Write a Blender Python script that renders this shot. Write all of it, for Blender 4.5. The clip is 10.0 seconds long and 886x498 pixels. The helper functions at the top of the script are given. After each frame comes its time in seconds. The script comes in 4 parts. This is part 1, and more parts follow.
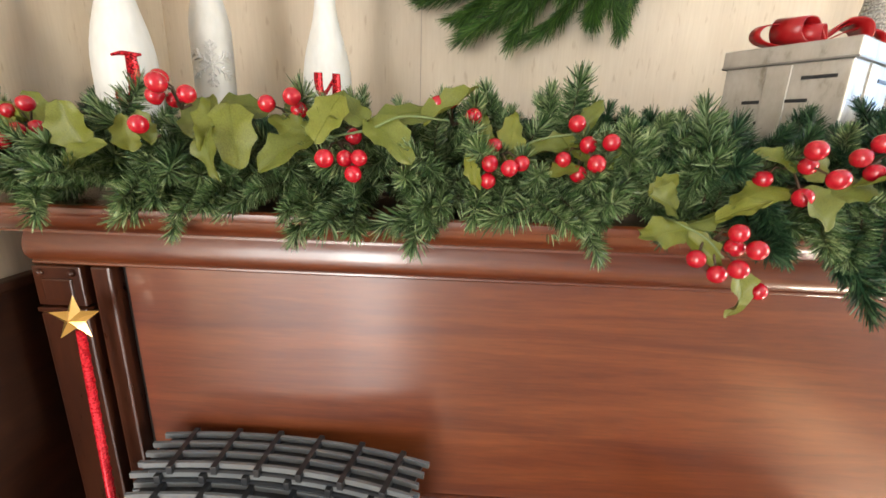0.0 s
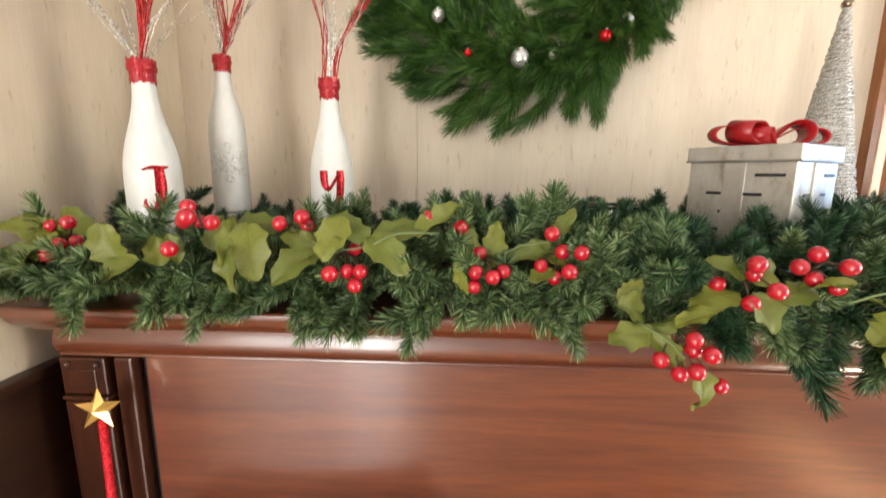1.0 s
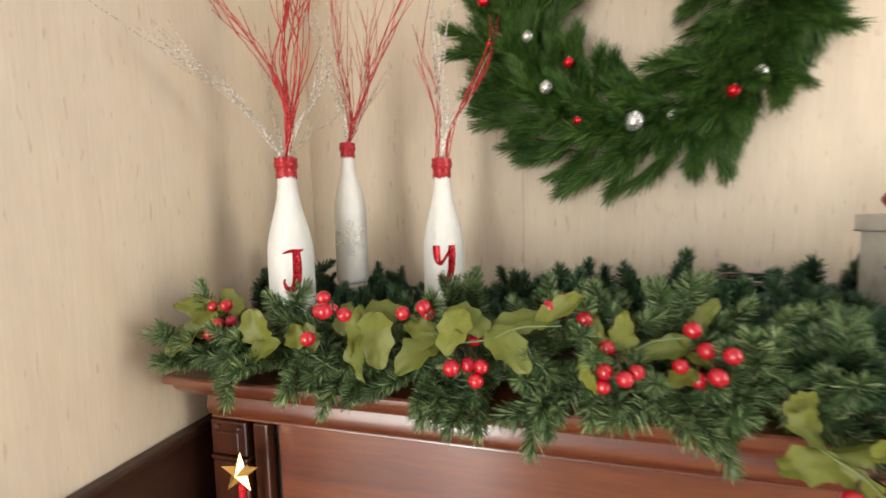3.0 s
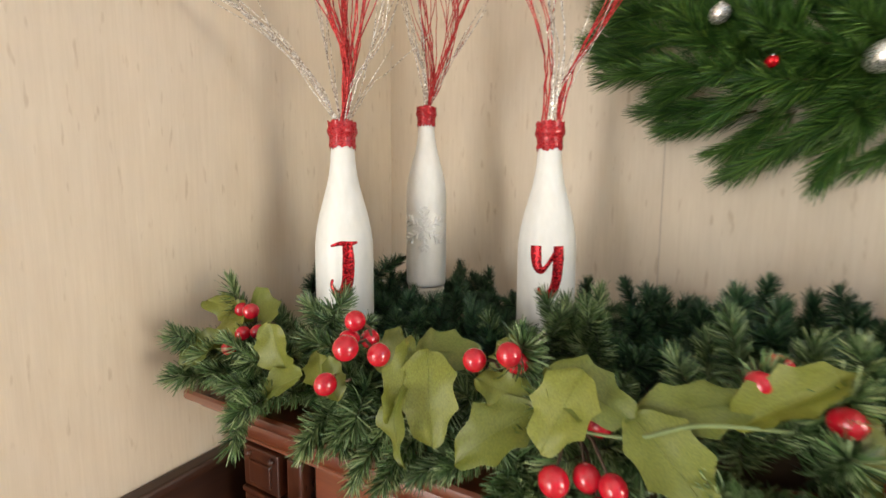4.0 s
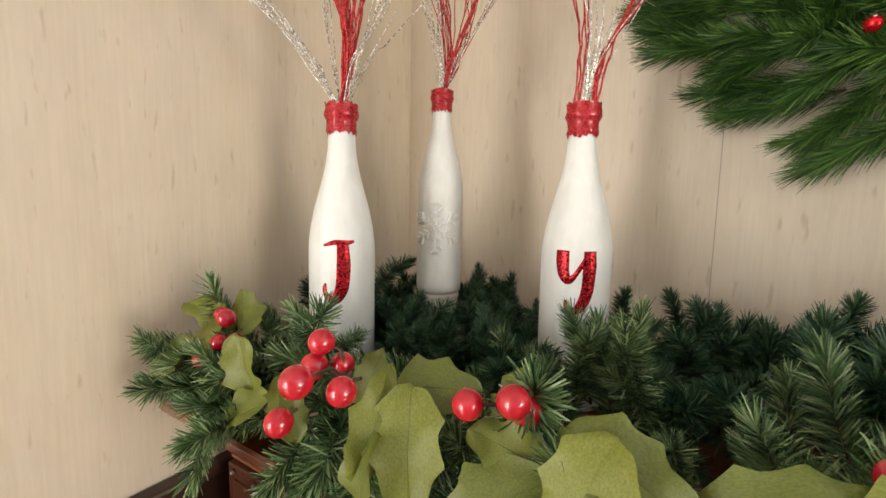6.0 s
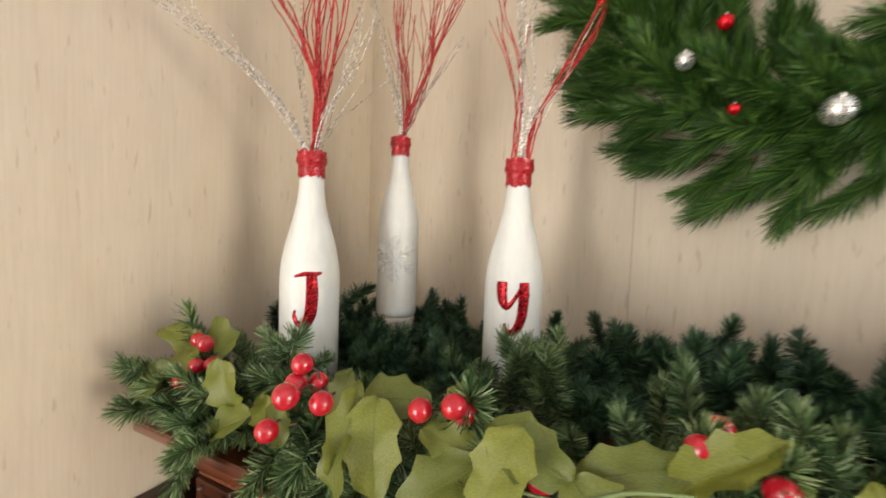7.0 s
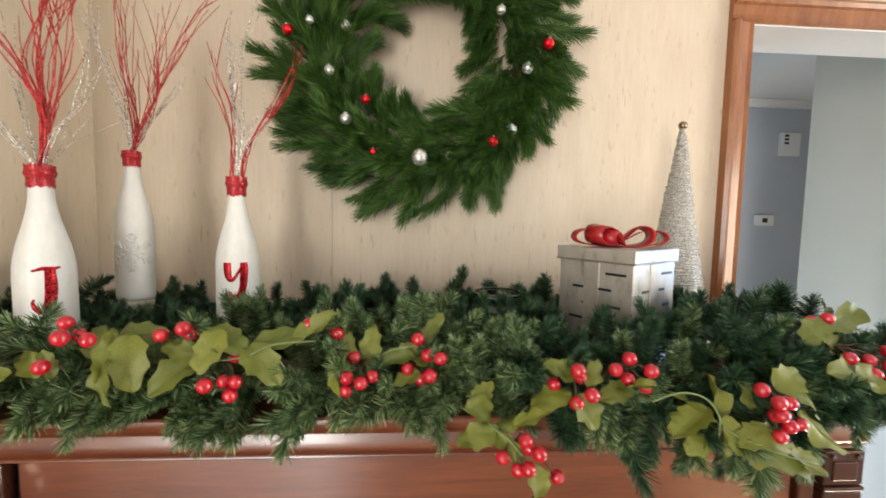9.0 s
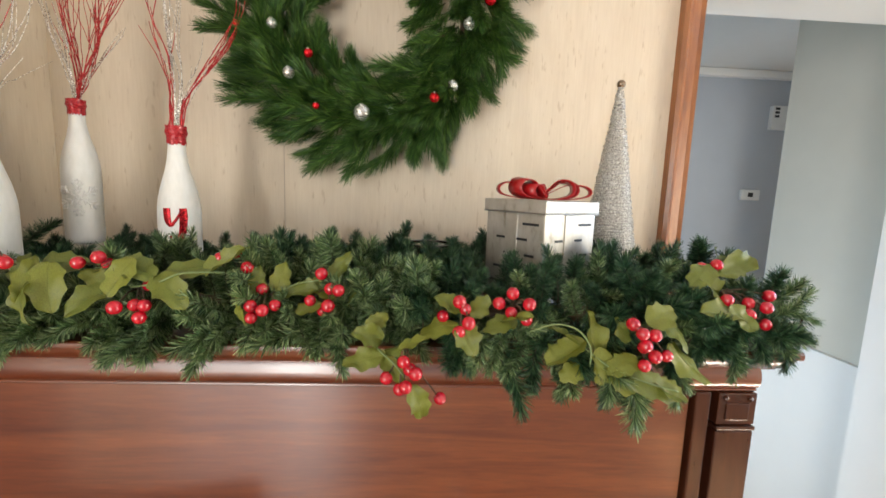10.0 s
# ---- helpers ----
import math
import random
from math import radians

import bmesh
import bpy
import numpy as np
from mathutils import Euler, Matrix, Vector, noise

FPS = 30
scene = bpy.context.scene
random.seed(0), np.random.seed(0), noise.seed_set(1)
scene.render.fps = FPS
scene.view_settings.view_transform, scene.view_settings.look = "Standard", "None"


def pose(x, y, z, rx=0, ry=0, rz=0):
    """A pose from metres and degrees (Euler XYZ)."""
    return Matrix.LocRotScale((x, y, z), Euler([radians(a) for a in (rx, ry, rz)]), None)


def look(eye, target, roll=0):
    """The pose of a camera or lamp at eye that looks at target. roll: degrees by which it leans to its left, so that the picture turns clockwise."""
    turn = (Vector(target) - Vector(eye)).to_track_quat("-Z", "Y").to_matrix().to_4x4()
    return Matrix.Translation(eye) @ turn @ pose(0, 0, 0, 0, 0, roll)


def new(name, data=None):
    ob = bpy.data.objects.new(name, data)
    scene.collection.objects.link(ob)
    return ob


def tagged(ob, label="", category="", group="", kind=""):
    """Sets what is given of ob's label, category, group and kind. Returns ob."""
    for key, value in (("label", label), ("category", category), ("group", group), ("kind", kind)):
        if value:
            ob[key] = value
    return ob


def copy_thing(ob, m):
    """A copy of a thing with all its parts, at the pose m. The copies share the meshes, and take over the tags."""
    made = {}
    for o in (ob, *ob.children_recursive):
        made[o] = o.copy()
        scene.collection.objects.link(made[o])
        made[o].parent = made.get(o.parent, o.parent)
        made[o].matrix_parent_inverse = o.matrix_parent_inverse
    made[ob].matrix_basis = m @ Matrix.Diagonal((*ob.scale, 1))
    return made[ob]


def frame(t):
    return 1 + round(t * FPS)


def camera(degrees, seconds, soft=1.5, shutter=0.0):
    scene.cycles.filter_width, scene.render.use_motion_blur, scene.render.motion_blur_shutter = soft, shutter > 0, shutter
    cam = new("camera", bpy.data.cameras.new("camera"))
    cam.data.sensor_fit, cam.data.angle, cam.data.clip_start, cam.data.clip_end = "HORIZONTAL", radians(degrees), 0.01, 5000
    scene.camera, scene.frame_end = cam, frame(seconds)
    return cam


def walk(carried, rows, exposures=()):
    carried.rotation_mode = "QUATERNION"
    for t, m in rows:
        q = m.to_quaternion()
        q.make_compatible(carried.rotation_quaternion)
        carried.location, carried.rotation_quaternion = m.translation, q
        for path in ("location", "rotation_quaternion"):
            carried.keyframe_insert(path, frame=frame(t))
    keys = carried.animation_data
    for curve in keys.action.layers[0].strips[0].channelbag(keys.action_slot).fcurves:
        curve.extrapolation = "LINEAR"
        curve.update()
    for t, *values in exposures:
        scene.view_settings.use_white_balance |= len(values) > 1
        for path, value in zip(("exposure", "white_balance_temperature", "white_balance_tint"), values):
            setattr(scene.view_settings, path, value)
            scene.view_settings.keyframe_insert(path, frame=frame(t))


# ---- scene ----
cam = camera(93.3, 10.0, shutter=0.4)
PATH = [
    (0, (-0.036, -0.081, 1.382), (-0.102, 1.848, 0.856), 1.8),
    (0.5, (-0.031, -0.101, 1.421), (-0.105, 1.82, 0.868), 2.5),
    (1, (-0.025, -0.113, 1.458), (-0.109, 1.854, 1.104), 0.5),
    (1.5, (-0.014, -0.128, 1.478), (-0.094, 1.853, 1.217), -0.3),
    (2, (-0.005, -0.142, 1.496), (-0.146, 1.844, 1.306), -1.0),
    (2.5, (-0.008, -0.141, 1.513), (-0.298, 1.833, 1.362), -1.6),
    (3, (-0.053, -0.106, 1.513), (-0.577, 1.817, 1.344), -1.5),
    (3.2, (-0.066, -0.07, 1.512), (-0.662, 1.829, 1.314), -1.0),
    (4.3, (-0.118, 0.11, 1.504), (-1.152, 1.809, 1.303), 0.5),
    (4.5, (-0.123, 0.127, 1.503), (-1.183, 1.811, 1.294), 0.6),
    (5, (-0.129, 0.152, 1.501), (-1.223, 1.812, 1.279), 1.0),
    (6.5, (-0.108, 0.13, 1.505), (-1.159, 1.822, 1.321), 1.6),
    (7, (-0.087, 0.089, 1.526), (-0.993, 1.867, 1.401), 2.1),
    (7.5, (-0.05, 0.032, 1.549), (-0.606, 1.952, 1.489), 2.0),
    (8, (0.002, -0.067, 1.561), (-0.152, 1.927, 1.548), 1.0),
    (8.5, (0.027, -0.136, 1.552), (0.131, 1.86, 1.472), 0.5),
    (9, (0.067, -0.161, 1.543), (0.199, 1.829, 1.391), 1.1),
    (9.5, (0.15, -0.18, 1.528), (0.292, 1.805, 1.322), 2.6),
    (10, (0.198, -0.204, 1.505), (0.307, 1.775, 1.239), 2.1),
]
walk(cam, [(t, look(eye, target, roll)) for t, eye, target, roll in PATH],
     [(0, 3.05), (2, 2.98), (3, 2.90), (5, 2.88), (7, 2.88), (8.5, 2.82), (10, 2.78)])

# ---------------------------------------------------------------- light
SHELF = 1.30          # top of the mantel shelf
WALL_Y = 0.795        # face of the back wall
WALL_X = -0.622       # face of the left wall
FRONT_Y = 0.398       # face of the mantel's panel

world = bpy.data.worlds.new("daylight")
scene.world = world
world.use_nodes = True
sky = world.node_tree.nodes.new("ShaderNodeTexSky")
sky.sky_type = "NISHITA"
sky.sun_disc = False
sky.sun_elevation, sky.sun_rotation = radians(38), radians(110)
world.node_tree.nodes["Background"].inputs[1].default_value = 0.05
world.node_tree.links.new(sky.outputs[0], world.node_tree.nodes["Background"].inputs[0])

sun_data = bpy.data.lights.new("sun", "SUN")
sun_data.energy, sun_data.angle, sun_data.color = 5.0, radians(0.5), (1.0, 0.93, 0.82)
sun = new("sun", sun_data)
sun.matrix_world = look((4.6, -1.9, 3.6), (1.75, -1.2, 0.0))


def window_light(name, eye, target, sx, sy, watts, color):
    data = bpy.data.lights.new(name, "AREA")
    data.shape, data.size, data.size_y, data.energy, data.color = "RECTANGLE", sx, sy, watts, color
    ob = new(name, data)
    ob.matrix_world = look(eye, target)
    return ob


window_light("window_light_south", (-0.92, -3.22, 1.12), (-0.92, 0, 1.12), 0.62, 1.95, 9.8, (1.0, 0.95, 0.90))
window_light("window_light_south_far", (-1.8, -3.22, 1.12), (-1.8, 0, 1.12), 0.9, 1.95, 4.6, (1.0, 0.95, 0.90))
window_light("window_light_east", (2.79, -0.4, 1.45), (0, -0.4, 1.45), 0.9, 0.96, 6.0, (1.0, 0.93, 0.80))
# Added blue lamp, no known source: it tints the gift box's right face.
window_light("added_light_north_east", (2.15, 0.785, 1.1), (2.15, 0.0, 1.1), 0.66, 1.5, 8.5, (0.20, 0.50, 1.0))
# Unseen bluish lamp added inside the hall, without a window, to brighten its far wall.
window_light("added_light_hall", (0.52, 1.1, 0.95), (2.2, 2.3, 1.35), 0.5, 1.0, 1.5, (0.60, 0.80, 1.0))

# ---------------------------------------------------------------- materials


class Mat:
    """A node material with a few short ways to wire it."""

    def __init__(self, name, color=(0.8, 0.8, 0.8), rough=0.5, metal=0.0, **sockets):
        self.m = bpy.data.materials.new(name)
        self.m.use_nodes = True
        self.t = self.m.node_tree
        self.b = self.t.nodes["Principled BSDF"]
        self.b.inputs["Base Color"].default_value = (*color, 1)
        self.b.inputs["Roughness"].default_value = rough
        self.b.inputs["Metallic"].default_value = metal
        for k, v in sockets.items():
            self.b.inputs[k.replace("_", " ")].default_value = v

    def node(self, kind, **inputs):
        n = self.t.nodes.new(kind)
        for k, v in inputs.items():
            n.inputs[k].default_value = v
        return n

    def link(self, a, b):
        self.t.links.new(a, b)

    def co(self, scale=(1, 1, 1), rot=(0, 0, 0), space="Object"):
        c = self.t.nodes.new("ShaderNodeTexCoord")
        mp = self.t.nodes.new("ShaderNodeMapping")
        mp.inputs["Scale"].default_value = scale
        mp.inputs["Rotation"].default_value = rot
        self.link(c.outputs[space], mp.inputs[0])
        return mp.outputs[0]

    def noise(self, co, scale, detail=4, rough=0.55, distort=0.0):
        n = self.node("ShaderNodeTexNoise", Scale=scale, Detail=detail, Roughness=rough, Distortion=distort)
        self.link(co, n.inputs["Vector"])
        return n.outputs[0]

    def ramp(self, fac, *stops):
        r = self.t.nodes.new("ShaderNodeValToRGB")
        e = r.color_ramp.elements
        while len(e) < len(stops):
            e.new(0.5)
        for el, (p, c) in zip(e, stops):
            el.position, el.color = p, (*c, 1) if len(c) == 3 else c
        self.link(fac, r.inputs[0])
        return r.outputs[0]

    def mix(self, a, b, fac, mode="MIX"):
        n = self.t.nodes.new("ShaderNodeMix")
        n.data_type, n.blend_type = "RGBA", mode
        for v, k in ((a, 6), (b, 7)):
            if isinstance(v, tuple):
                n.inputs[k].default_value = (*v, 1)
            else:
                self.link(v, n.inputs[k])
        if isinstance(fac, float):
            n.inputs[0].default_value = fac
        else:
            self.link(fac, n.inputs[0])
        return n.outputs[2]

    def color(self, out):
        self.link(out, self.b.inputs["Base Color"])
        return self

    def rough(self, fac, lo, hi):
        n = self.node("ShaderNodeMapRange")
        n.inputs["To Min"].default_value, n.inputs["To Max"].default_value = lo, hi
        self.link(fac, n.inputs[0])
        self.link(n.outputs[0], self.b.inputs["Roughness"])
        return self

    def bump(self, height, strength=0.2, distance=0.002):
        n = self.node("ShaderNodeBump", Strength=strength, Distance=distance)
        self.link(height, n.inputs["Height"])
        self.link(n.outputs[0], self.b.inputs["Normal"])
        return self

    def random_island(self):
        return self.t.nodes.new("ShaderNodeNewGeometry").outputs["Random Per Island"]

    def random_object(self):
        return self.t.nodes.new("ShaderNodeObjectInfo").outputs["Random"]


def wood(name, dark, mid, light, rough=(0.22, 0.38), along="x", coat=0.7, spec=0.5, blur=0.15):
    mt = Mat(name, mid, 0.3, Coat_Weight=coat, Coat_Roughness=blur, Coat_IOR=1.65, Specular_IOR_Level=spec)
    sc = {"x": (1.5, 17, 17), "z": (12, 12, 1.6), "y": (12, 1.6, 12)}[along]
    co = mt.co(sc)
    big = mt.noise(co, 1.5, 6, 0.62, 0.9)
    fine = mt.noise(co, 11, 4, 0.65, 0.3)
    col = mt.ramp(big, (0.28, dark), (0.5, mid), (0.74, light))
    grain = mt.ramp(fine, (0.35, (0.55, 0.5, 0.48)), (0.62, (1, 1, 1)))
    mt.color(mt.mix(col, grain, 0.45, "MULTIPLY"))
    mt.rough(fine, *rough)
    mt.bump(mt.mix(fine, big, 0.6), 0.16, 0.002)
    return mt.m


def wallpaper():
    mt = Mat("woven_cream_wallpaper", (0.66, 0.56, 0.43), 0.7)
    co = mt.co((1, 1, 0.05))
    fine = mt.noise(co, 260, 3, 0.6)
    wide = mt.noise(mt.co((1, 1, 0.3)), 20, 5, 0.65)
    spots = mt.noise(mt.co((1, 1, 0.22)), 130, 2, 0.4)
    col = mt.ramp(wide, (0.3, (0.645, 0.553, 0.43)), (0.7, (0.705, 0.617, 0.487)))
    col = mt.mix(col, mt.ramp(fine, (0.3, (0.86, 0.84, 0.8)), (0.65, (1, 1, 1))), 0.4, "MULTIPLY")
    fleck = mt.ramp(spots, (0.66, (1, 1, 1)), (0.75, (0.62, 0.53, 0.42)))
    mt.color(mt.mix(col, fleck, 0.42, "MULTIPLY"))
    mt.bump(fine, 0.25, 0.0008)
    return mt.m


def paint(name, color, rough=0.6, vary=0.06):
    mt = Mat(name, color, rough)
    n = mt.noise(mt.co(), 5, 5)
    lo = tuple(c * (1 - vary) for c in color)
    mt.color(mt.ramp(n, (0.3, lo), (0.7, color)))
    mt.bump(mt.noise(mt.co(), 180, 2), 0.08, 0.0006)
    return mt.m


def needles(name, dark, mid, light, rough=0.42):
    mt = Mat(name, mid, rough)
    mt.b.inputs["Specular IOR Level"].default_value = 0.5
    col = mt.ramp(mt.random_island(), (0.0, dark), (0.6, mid), (1.0, light))
    own = mt.ramp(mt.random_object(), (0.0, (0.7, 0.75, 0.72)), (1.0, (1.15, 1.1, 1.0)))
    mt.color(mt.mix(col, own, 0.8, "MULTIPLY"))
    return mt.m


def glitter(name, dark, bright, metal=0.6, scale=900):
    mt = Mat(name, bright, 0.3, metal)
    v = mt.node("ShaderNodeTexVoronoi", Scale=scale)
    mt.link(mt.co(), v.inputs["Vector"])
    s = mt.t.nodes.new("ShaderNodeSeparateColor")
    mt.link(v.outputs["Color"], s.inputs[0])
    mt.color(mt.ramp(s.outputs[0], (0.15, dark), (0.85, bright)))
    mt.rough(s.outputs[1], 0.12, 0.5)
    mt.bump(s.outputs[2], 0.7, 0.001)
    return mt.m


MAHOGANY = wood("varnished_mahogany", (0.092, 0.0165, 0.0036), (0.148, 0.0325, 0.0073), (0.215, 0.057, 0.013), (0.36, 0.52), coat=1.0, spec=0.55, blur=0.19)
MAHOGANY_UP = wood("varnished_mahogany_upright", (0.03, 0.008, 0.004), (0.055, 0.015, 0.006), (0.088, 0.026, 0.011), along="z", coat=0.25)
WAINSCOT = wood("dark_stained_panelling", (0.018, 0.006, 0.003), (0.036, 0.012, 0.005), (0.058, 0.02, 0.009), (0.35, 0.55), "y", 0.1)
OAK = wood("orange_oak_trim", (0.2, 0.065, 0.018), (0.32, 0.115, 0.032), (0.42, 0.17, 0.055), (0.3, 0.45), "z", 0.2)
FLOOR = paint("sandy_carpet", (0.42, 0.32, 0.2), 0.9, 0.15)
WALLPAPER = wallpaper()
WHITE = paint("white_gloss_paint", (0.78, 0.78, 0.76), 0.35, 0.03)
CEILING = paint("white_ceiling_paint", (0.8, 0.79, 0.76), 0.8, 0.03)
GREY = paint("cool_grey_wall_paint", (0.42, 0.43, 0.425), 0.65)
HALL_GREY = paint("warm_grey_hall_paint", (0.58, 0.565, 0.49), 0.65)
BLUE_GREY = paint("blue_grey_hall_paint", (0.46, 0.505, 0.56), 0.65)
BEIGE = paint("pale_room_paint", (0.62, 0.57, 0.48), 0.7)
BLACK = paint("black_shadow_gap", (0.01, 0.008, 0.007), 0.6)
IRON = paint("black_cast_iron", (0.018, 0.018, 0.02), 0.45, 0.3)
PLASTIC = paint("white_plastic", (0.75, 0.75, 0.73), 0.4, 0.02)
DARK_PLASTIC = paint("dark_plastic", (0.02, 0.022, 0.025), 0.35, 0.2)

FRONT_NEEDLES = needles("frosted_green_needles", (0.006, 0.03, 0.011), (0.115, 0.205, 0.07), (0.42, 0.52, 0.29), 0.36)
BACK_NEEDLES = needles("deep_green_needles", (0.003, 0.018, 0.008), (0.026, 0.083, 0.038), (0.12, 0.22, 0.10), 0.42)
WREATH_NEEDLES = needles("wreath_green_needles", (0.006, 0.03, 0.005), (0.042, 0.125, 0.017), (0.16, 0.29, 0.055), 0.5)
STEM = paint("brown_twig", (0.09, 0.055, 0.03), 0.7, 0.3)
GREEN_STEM = paint("pale_green_wire", (0.17, 0.23, 0.09), 0.5, 0.1)


def leaf_mat():
    mt = Mat("olive_cloth_leaf", (0.2, 0.24, 0.03), 0.5)
    n = mt.noise(mt.co(), 45, 4)
    col = mt.ramp(n, (0.3, (0.11, 0.128, 0.015)), (0.7, (0.20, 0.22, 0.033)))
    own = mt.ramp(mt.random_object(), (0.0, (0.62, 0.7, 0.7)), (1.0, (1.15, 1.12, 1.0)))
    mt.color(mt.mix(col, own, 0.85, "MULTIPLY"))
    weave = mt.node("ShaderNodeTexWave", Scale=420.0)
    mt.link(mt.co(), weave.inputs["Vector"])
    mt.bump(weave.outputs[1], 0.1, 0.0004)
    mt.b.inputs["Transmission Weight"].default_value = 0.0
    mt.b.inputs["Subsurface Weight"].default_value = 0.12
    mt.b.inputs["Subsurface Radius"].default_value = (0.004, 0.005, 0.001)
    return mt.m


def berry_mat():
    mt = Mat("glossy_red_berry", (0.55, 0.012, 0.022), 0.22, Coat_Weight=0.6, Coat_Roughness=0.08)
    n = mt.noise(mt.co(), 160, 3)
    mt.color(mt.ramp(n, (0.3, (0.36, 0.004, 0.014)), (0.7, (0.56, 0.010, 0.028))))
    mt.bump(n, 0.12, 0.001)
    return mt.m


def bottle_mat():
    mt = Mat("chalky_white_paint", (0.74, 0.75, 0.72), 0.45)
    n = mt.noise(mt.co((1, 1, 0.35)), 90, 4)
    mt.color(mt.ramp(n, (0.3, (0.68, 0.69, 0.655)), (0.7, (0.77, 0.775, 0.745))))
    mt.rough(n, 0.35, 0.55)
    mt.bump(mt.noise(mt.co(), 500, 3), 0.25, 0.0006)
    return mt.m


def galvanised():
    mt = Mat("galvanised_steel", (0.62, 0.63, 0.64), 0.35, 0.9)
    v = mt.node("ShaderNodeTexVoronoi", Scale=70.0)
    mt.link(mt.co(), v.inputs["Vector"])
    s = mt.t.nodes.new("ShaderNodeSeparateColor")
    mt.link(v.outputs["Color"], s.inputs[0])
    n = mt.noise(mt.co(), 14, 5)
    col = mt.mix(mt.ramp(n, (0.3, (0.26, 0.25, 0.23)), (0.7, (0.50, 0.495, 0.48))), mt.ramp(s.outputs[0], (0, (0.85, 0.85, 0.85)), (1, (1, 1, 1))), 0.6, "MULTIPLY")
    mt.color(col)
    mt.rough(n, 0.52, 0.34)
    mt.bump(n, 0.1, 0.002)
    return mt.m


def whitewash():
    """Thin cream paint over sheet steel, rubbed through in streaks."""
    mt = Mat("whitewashed_steel", (0.7, 0.68, 0.62), 0.3, 0.65)
    n = mt.noise(mt.co((1, 1, 0.45)), 38, 6, 0.68)
    cloud = mt.noise(mt.co(), 11, 4, 0.6)
    col = mt.ramp(n, (0.28, (0.30, 0.27, 0.22)), (0.42, (0.50, 0.485, 0.445)), (0.75, (0.64, 0.635, 0.605)))
    mt.color(mt.mix(col, mt.ramp(cloud, (0.3, (0.74, 0.72, 0.68)), (0.65, (1, 1, 1))), 0.8, "MULTIPLY"))
    mt.rough(n, 0.48, 0.26)
    mt.bump(cloud, 0.15, 0.003)
    return mt.m


WHITEWASH = whitewash()
LEAF, BERRY, BOTTLE, STEEL = leaf_mat(), berry_mat(), bottle_mat(), galvanised()
RED_GLITTER = glitter("red_glitter", (0.10, 0.0, 0.003), (0.62, 0.015, 0.025), 0.65, 700)
RED_TWIG = glitter("red_tinsel", (0.3, 0.008, 0.012), (0.72, 0.06, 0.06), 0.3, 600)
SILVER_TWIG = glitter("silver_tinsel", (0.4, 0.37, 0.33), (0.95, 0.93, 0.88), 0.8, 600)
SILVER = glitter("silver_foil", (0.68, 0.68, 0.66), (0.95, 0.95, 0.93), 0.9, 900)
RED_FOIL = Mat("red_foil", (0.7, 0.01, 0.02), 0.15, 0.6).m
RED_CLOTH = glitter("red_ribbon", (0.26, 0.006, 0.012), (0.52, 0.022, 0.03), 0.1, 700)
RED_ENAMEL = paint("red_painted_tin", (0.42, 0.012, 0.015), 0.3, 0.25)
SNOW = glitter("white_glitter", (0.72, 0.72, 0.7), (0.85, 0.85, 0.83), 0.15)
GOLD_STAR = Mat("golden_star_plastic", (0.80, 0.47, 0.12), 0.14, 0.45, Coat_Weight=1.0).m
STICK_RED = glitter("bright_red_tinsel", (0.5, 0.004, 0.012), (0.9, 0.03, 0.05), 0.25, 500)
ROPE = glitter("champagne_wire", (0.40, 0.385, 0.35), (0.80, 0.78, 0.73), 0.2, 500)
GLASS = Mat("clear_glass", (0.95, 0.97, 0.96), 0.03, 0.0, Transmission_Weight=1.0, IOR=1.45).m

# ---------------------------------------------------------------- mesh helpers


def link_mesh(name, me, material, parent=None, label="", smooth=True):
    if material and not me.materials:
        me.materials.append(material)
    if smooth:
        for p in me.polygons:
            p.use_smooth = True
    ob = new(name, me)
    if parent:
        ob.parent = parent
    if label:
        tagged(ob, label)
    return ob


def part(name, bm, material, parent=None, label="", smooth=False):
    me = bpy.data.meshes.new(name)
    bm.normal_update()
    bm.to_mesh(me)
    bm.free()
    return link_mesh(name, me, material, parent, label, smooth)


def from_lists(name, verts, faces):
    me = bpy.data.meshes.new(name)
    me.from_pydata([tuple(v) for v in verts], [], faces)
    me.update()
    return me


def thing(name, at, label, category, group=""):
    ob = new(name)
    ob.empty_display_size = 0.02
    ob.location = at
    return tagged(ob, label, category, group)


def box(bm, x0, x1, y0, y1, z0, z1, bevel=0.0):
    vs = [bm.verts.new((x, y, z)) for x in (x0, x1) for y in (y0, y1) for z in (z0, z1)]
    fs = [bm.faces.new([vs[i] for i in f]) for f in ((0, 1, 3, 2), (4, 6, 7, 5), (0, 4, 5, 1), (2, 3, 7, 6), (0, 2, 6, 4), (1, 5, 7, 3))]
    if bevel:
        es = list({e for f in fs for e in f.edges})
        bmesh.ops.bevel(bm, geom=es, offset=bevel, segments=2, profile=0.6, affect="EDGES")
    return bm


def boxed(name, dims, material, parent=None, label="", bevel=0.0):
    return part(name, box(bmesh.new(), *dims, bevel), material, parent, label)


def lathe(profile, segs=40):
    bm = bmesh.new()
    rings = []
    for r, z in profile:
        if r < 1e-5:
            rings.append([bm.verts.new((0, 0, z))])
        else:
            rings.append([bm.verts.new((r * math.cos(2 * math.pi * k / segs), r * math.sin(2 * math.pi * k / segs), z)) for k in range(segs)])
    for a, b in zip(rings, rings[1:]):
        for k in range(segs):
            j = (k + 1) % segs
            if len(a) == 1:
                bm.faces.new((a[0], b[j], b[k]))
            elif len(b) == 1:
                bm.faces.new((a[k], a[j], b[0]))
            else:
                bm.faces.new((a[k], a[j], b[j], b[k]))
    bmesh.ops.recalc_face_normals(bm, faces=bm.faces[:])
    return bm


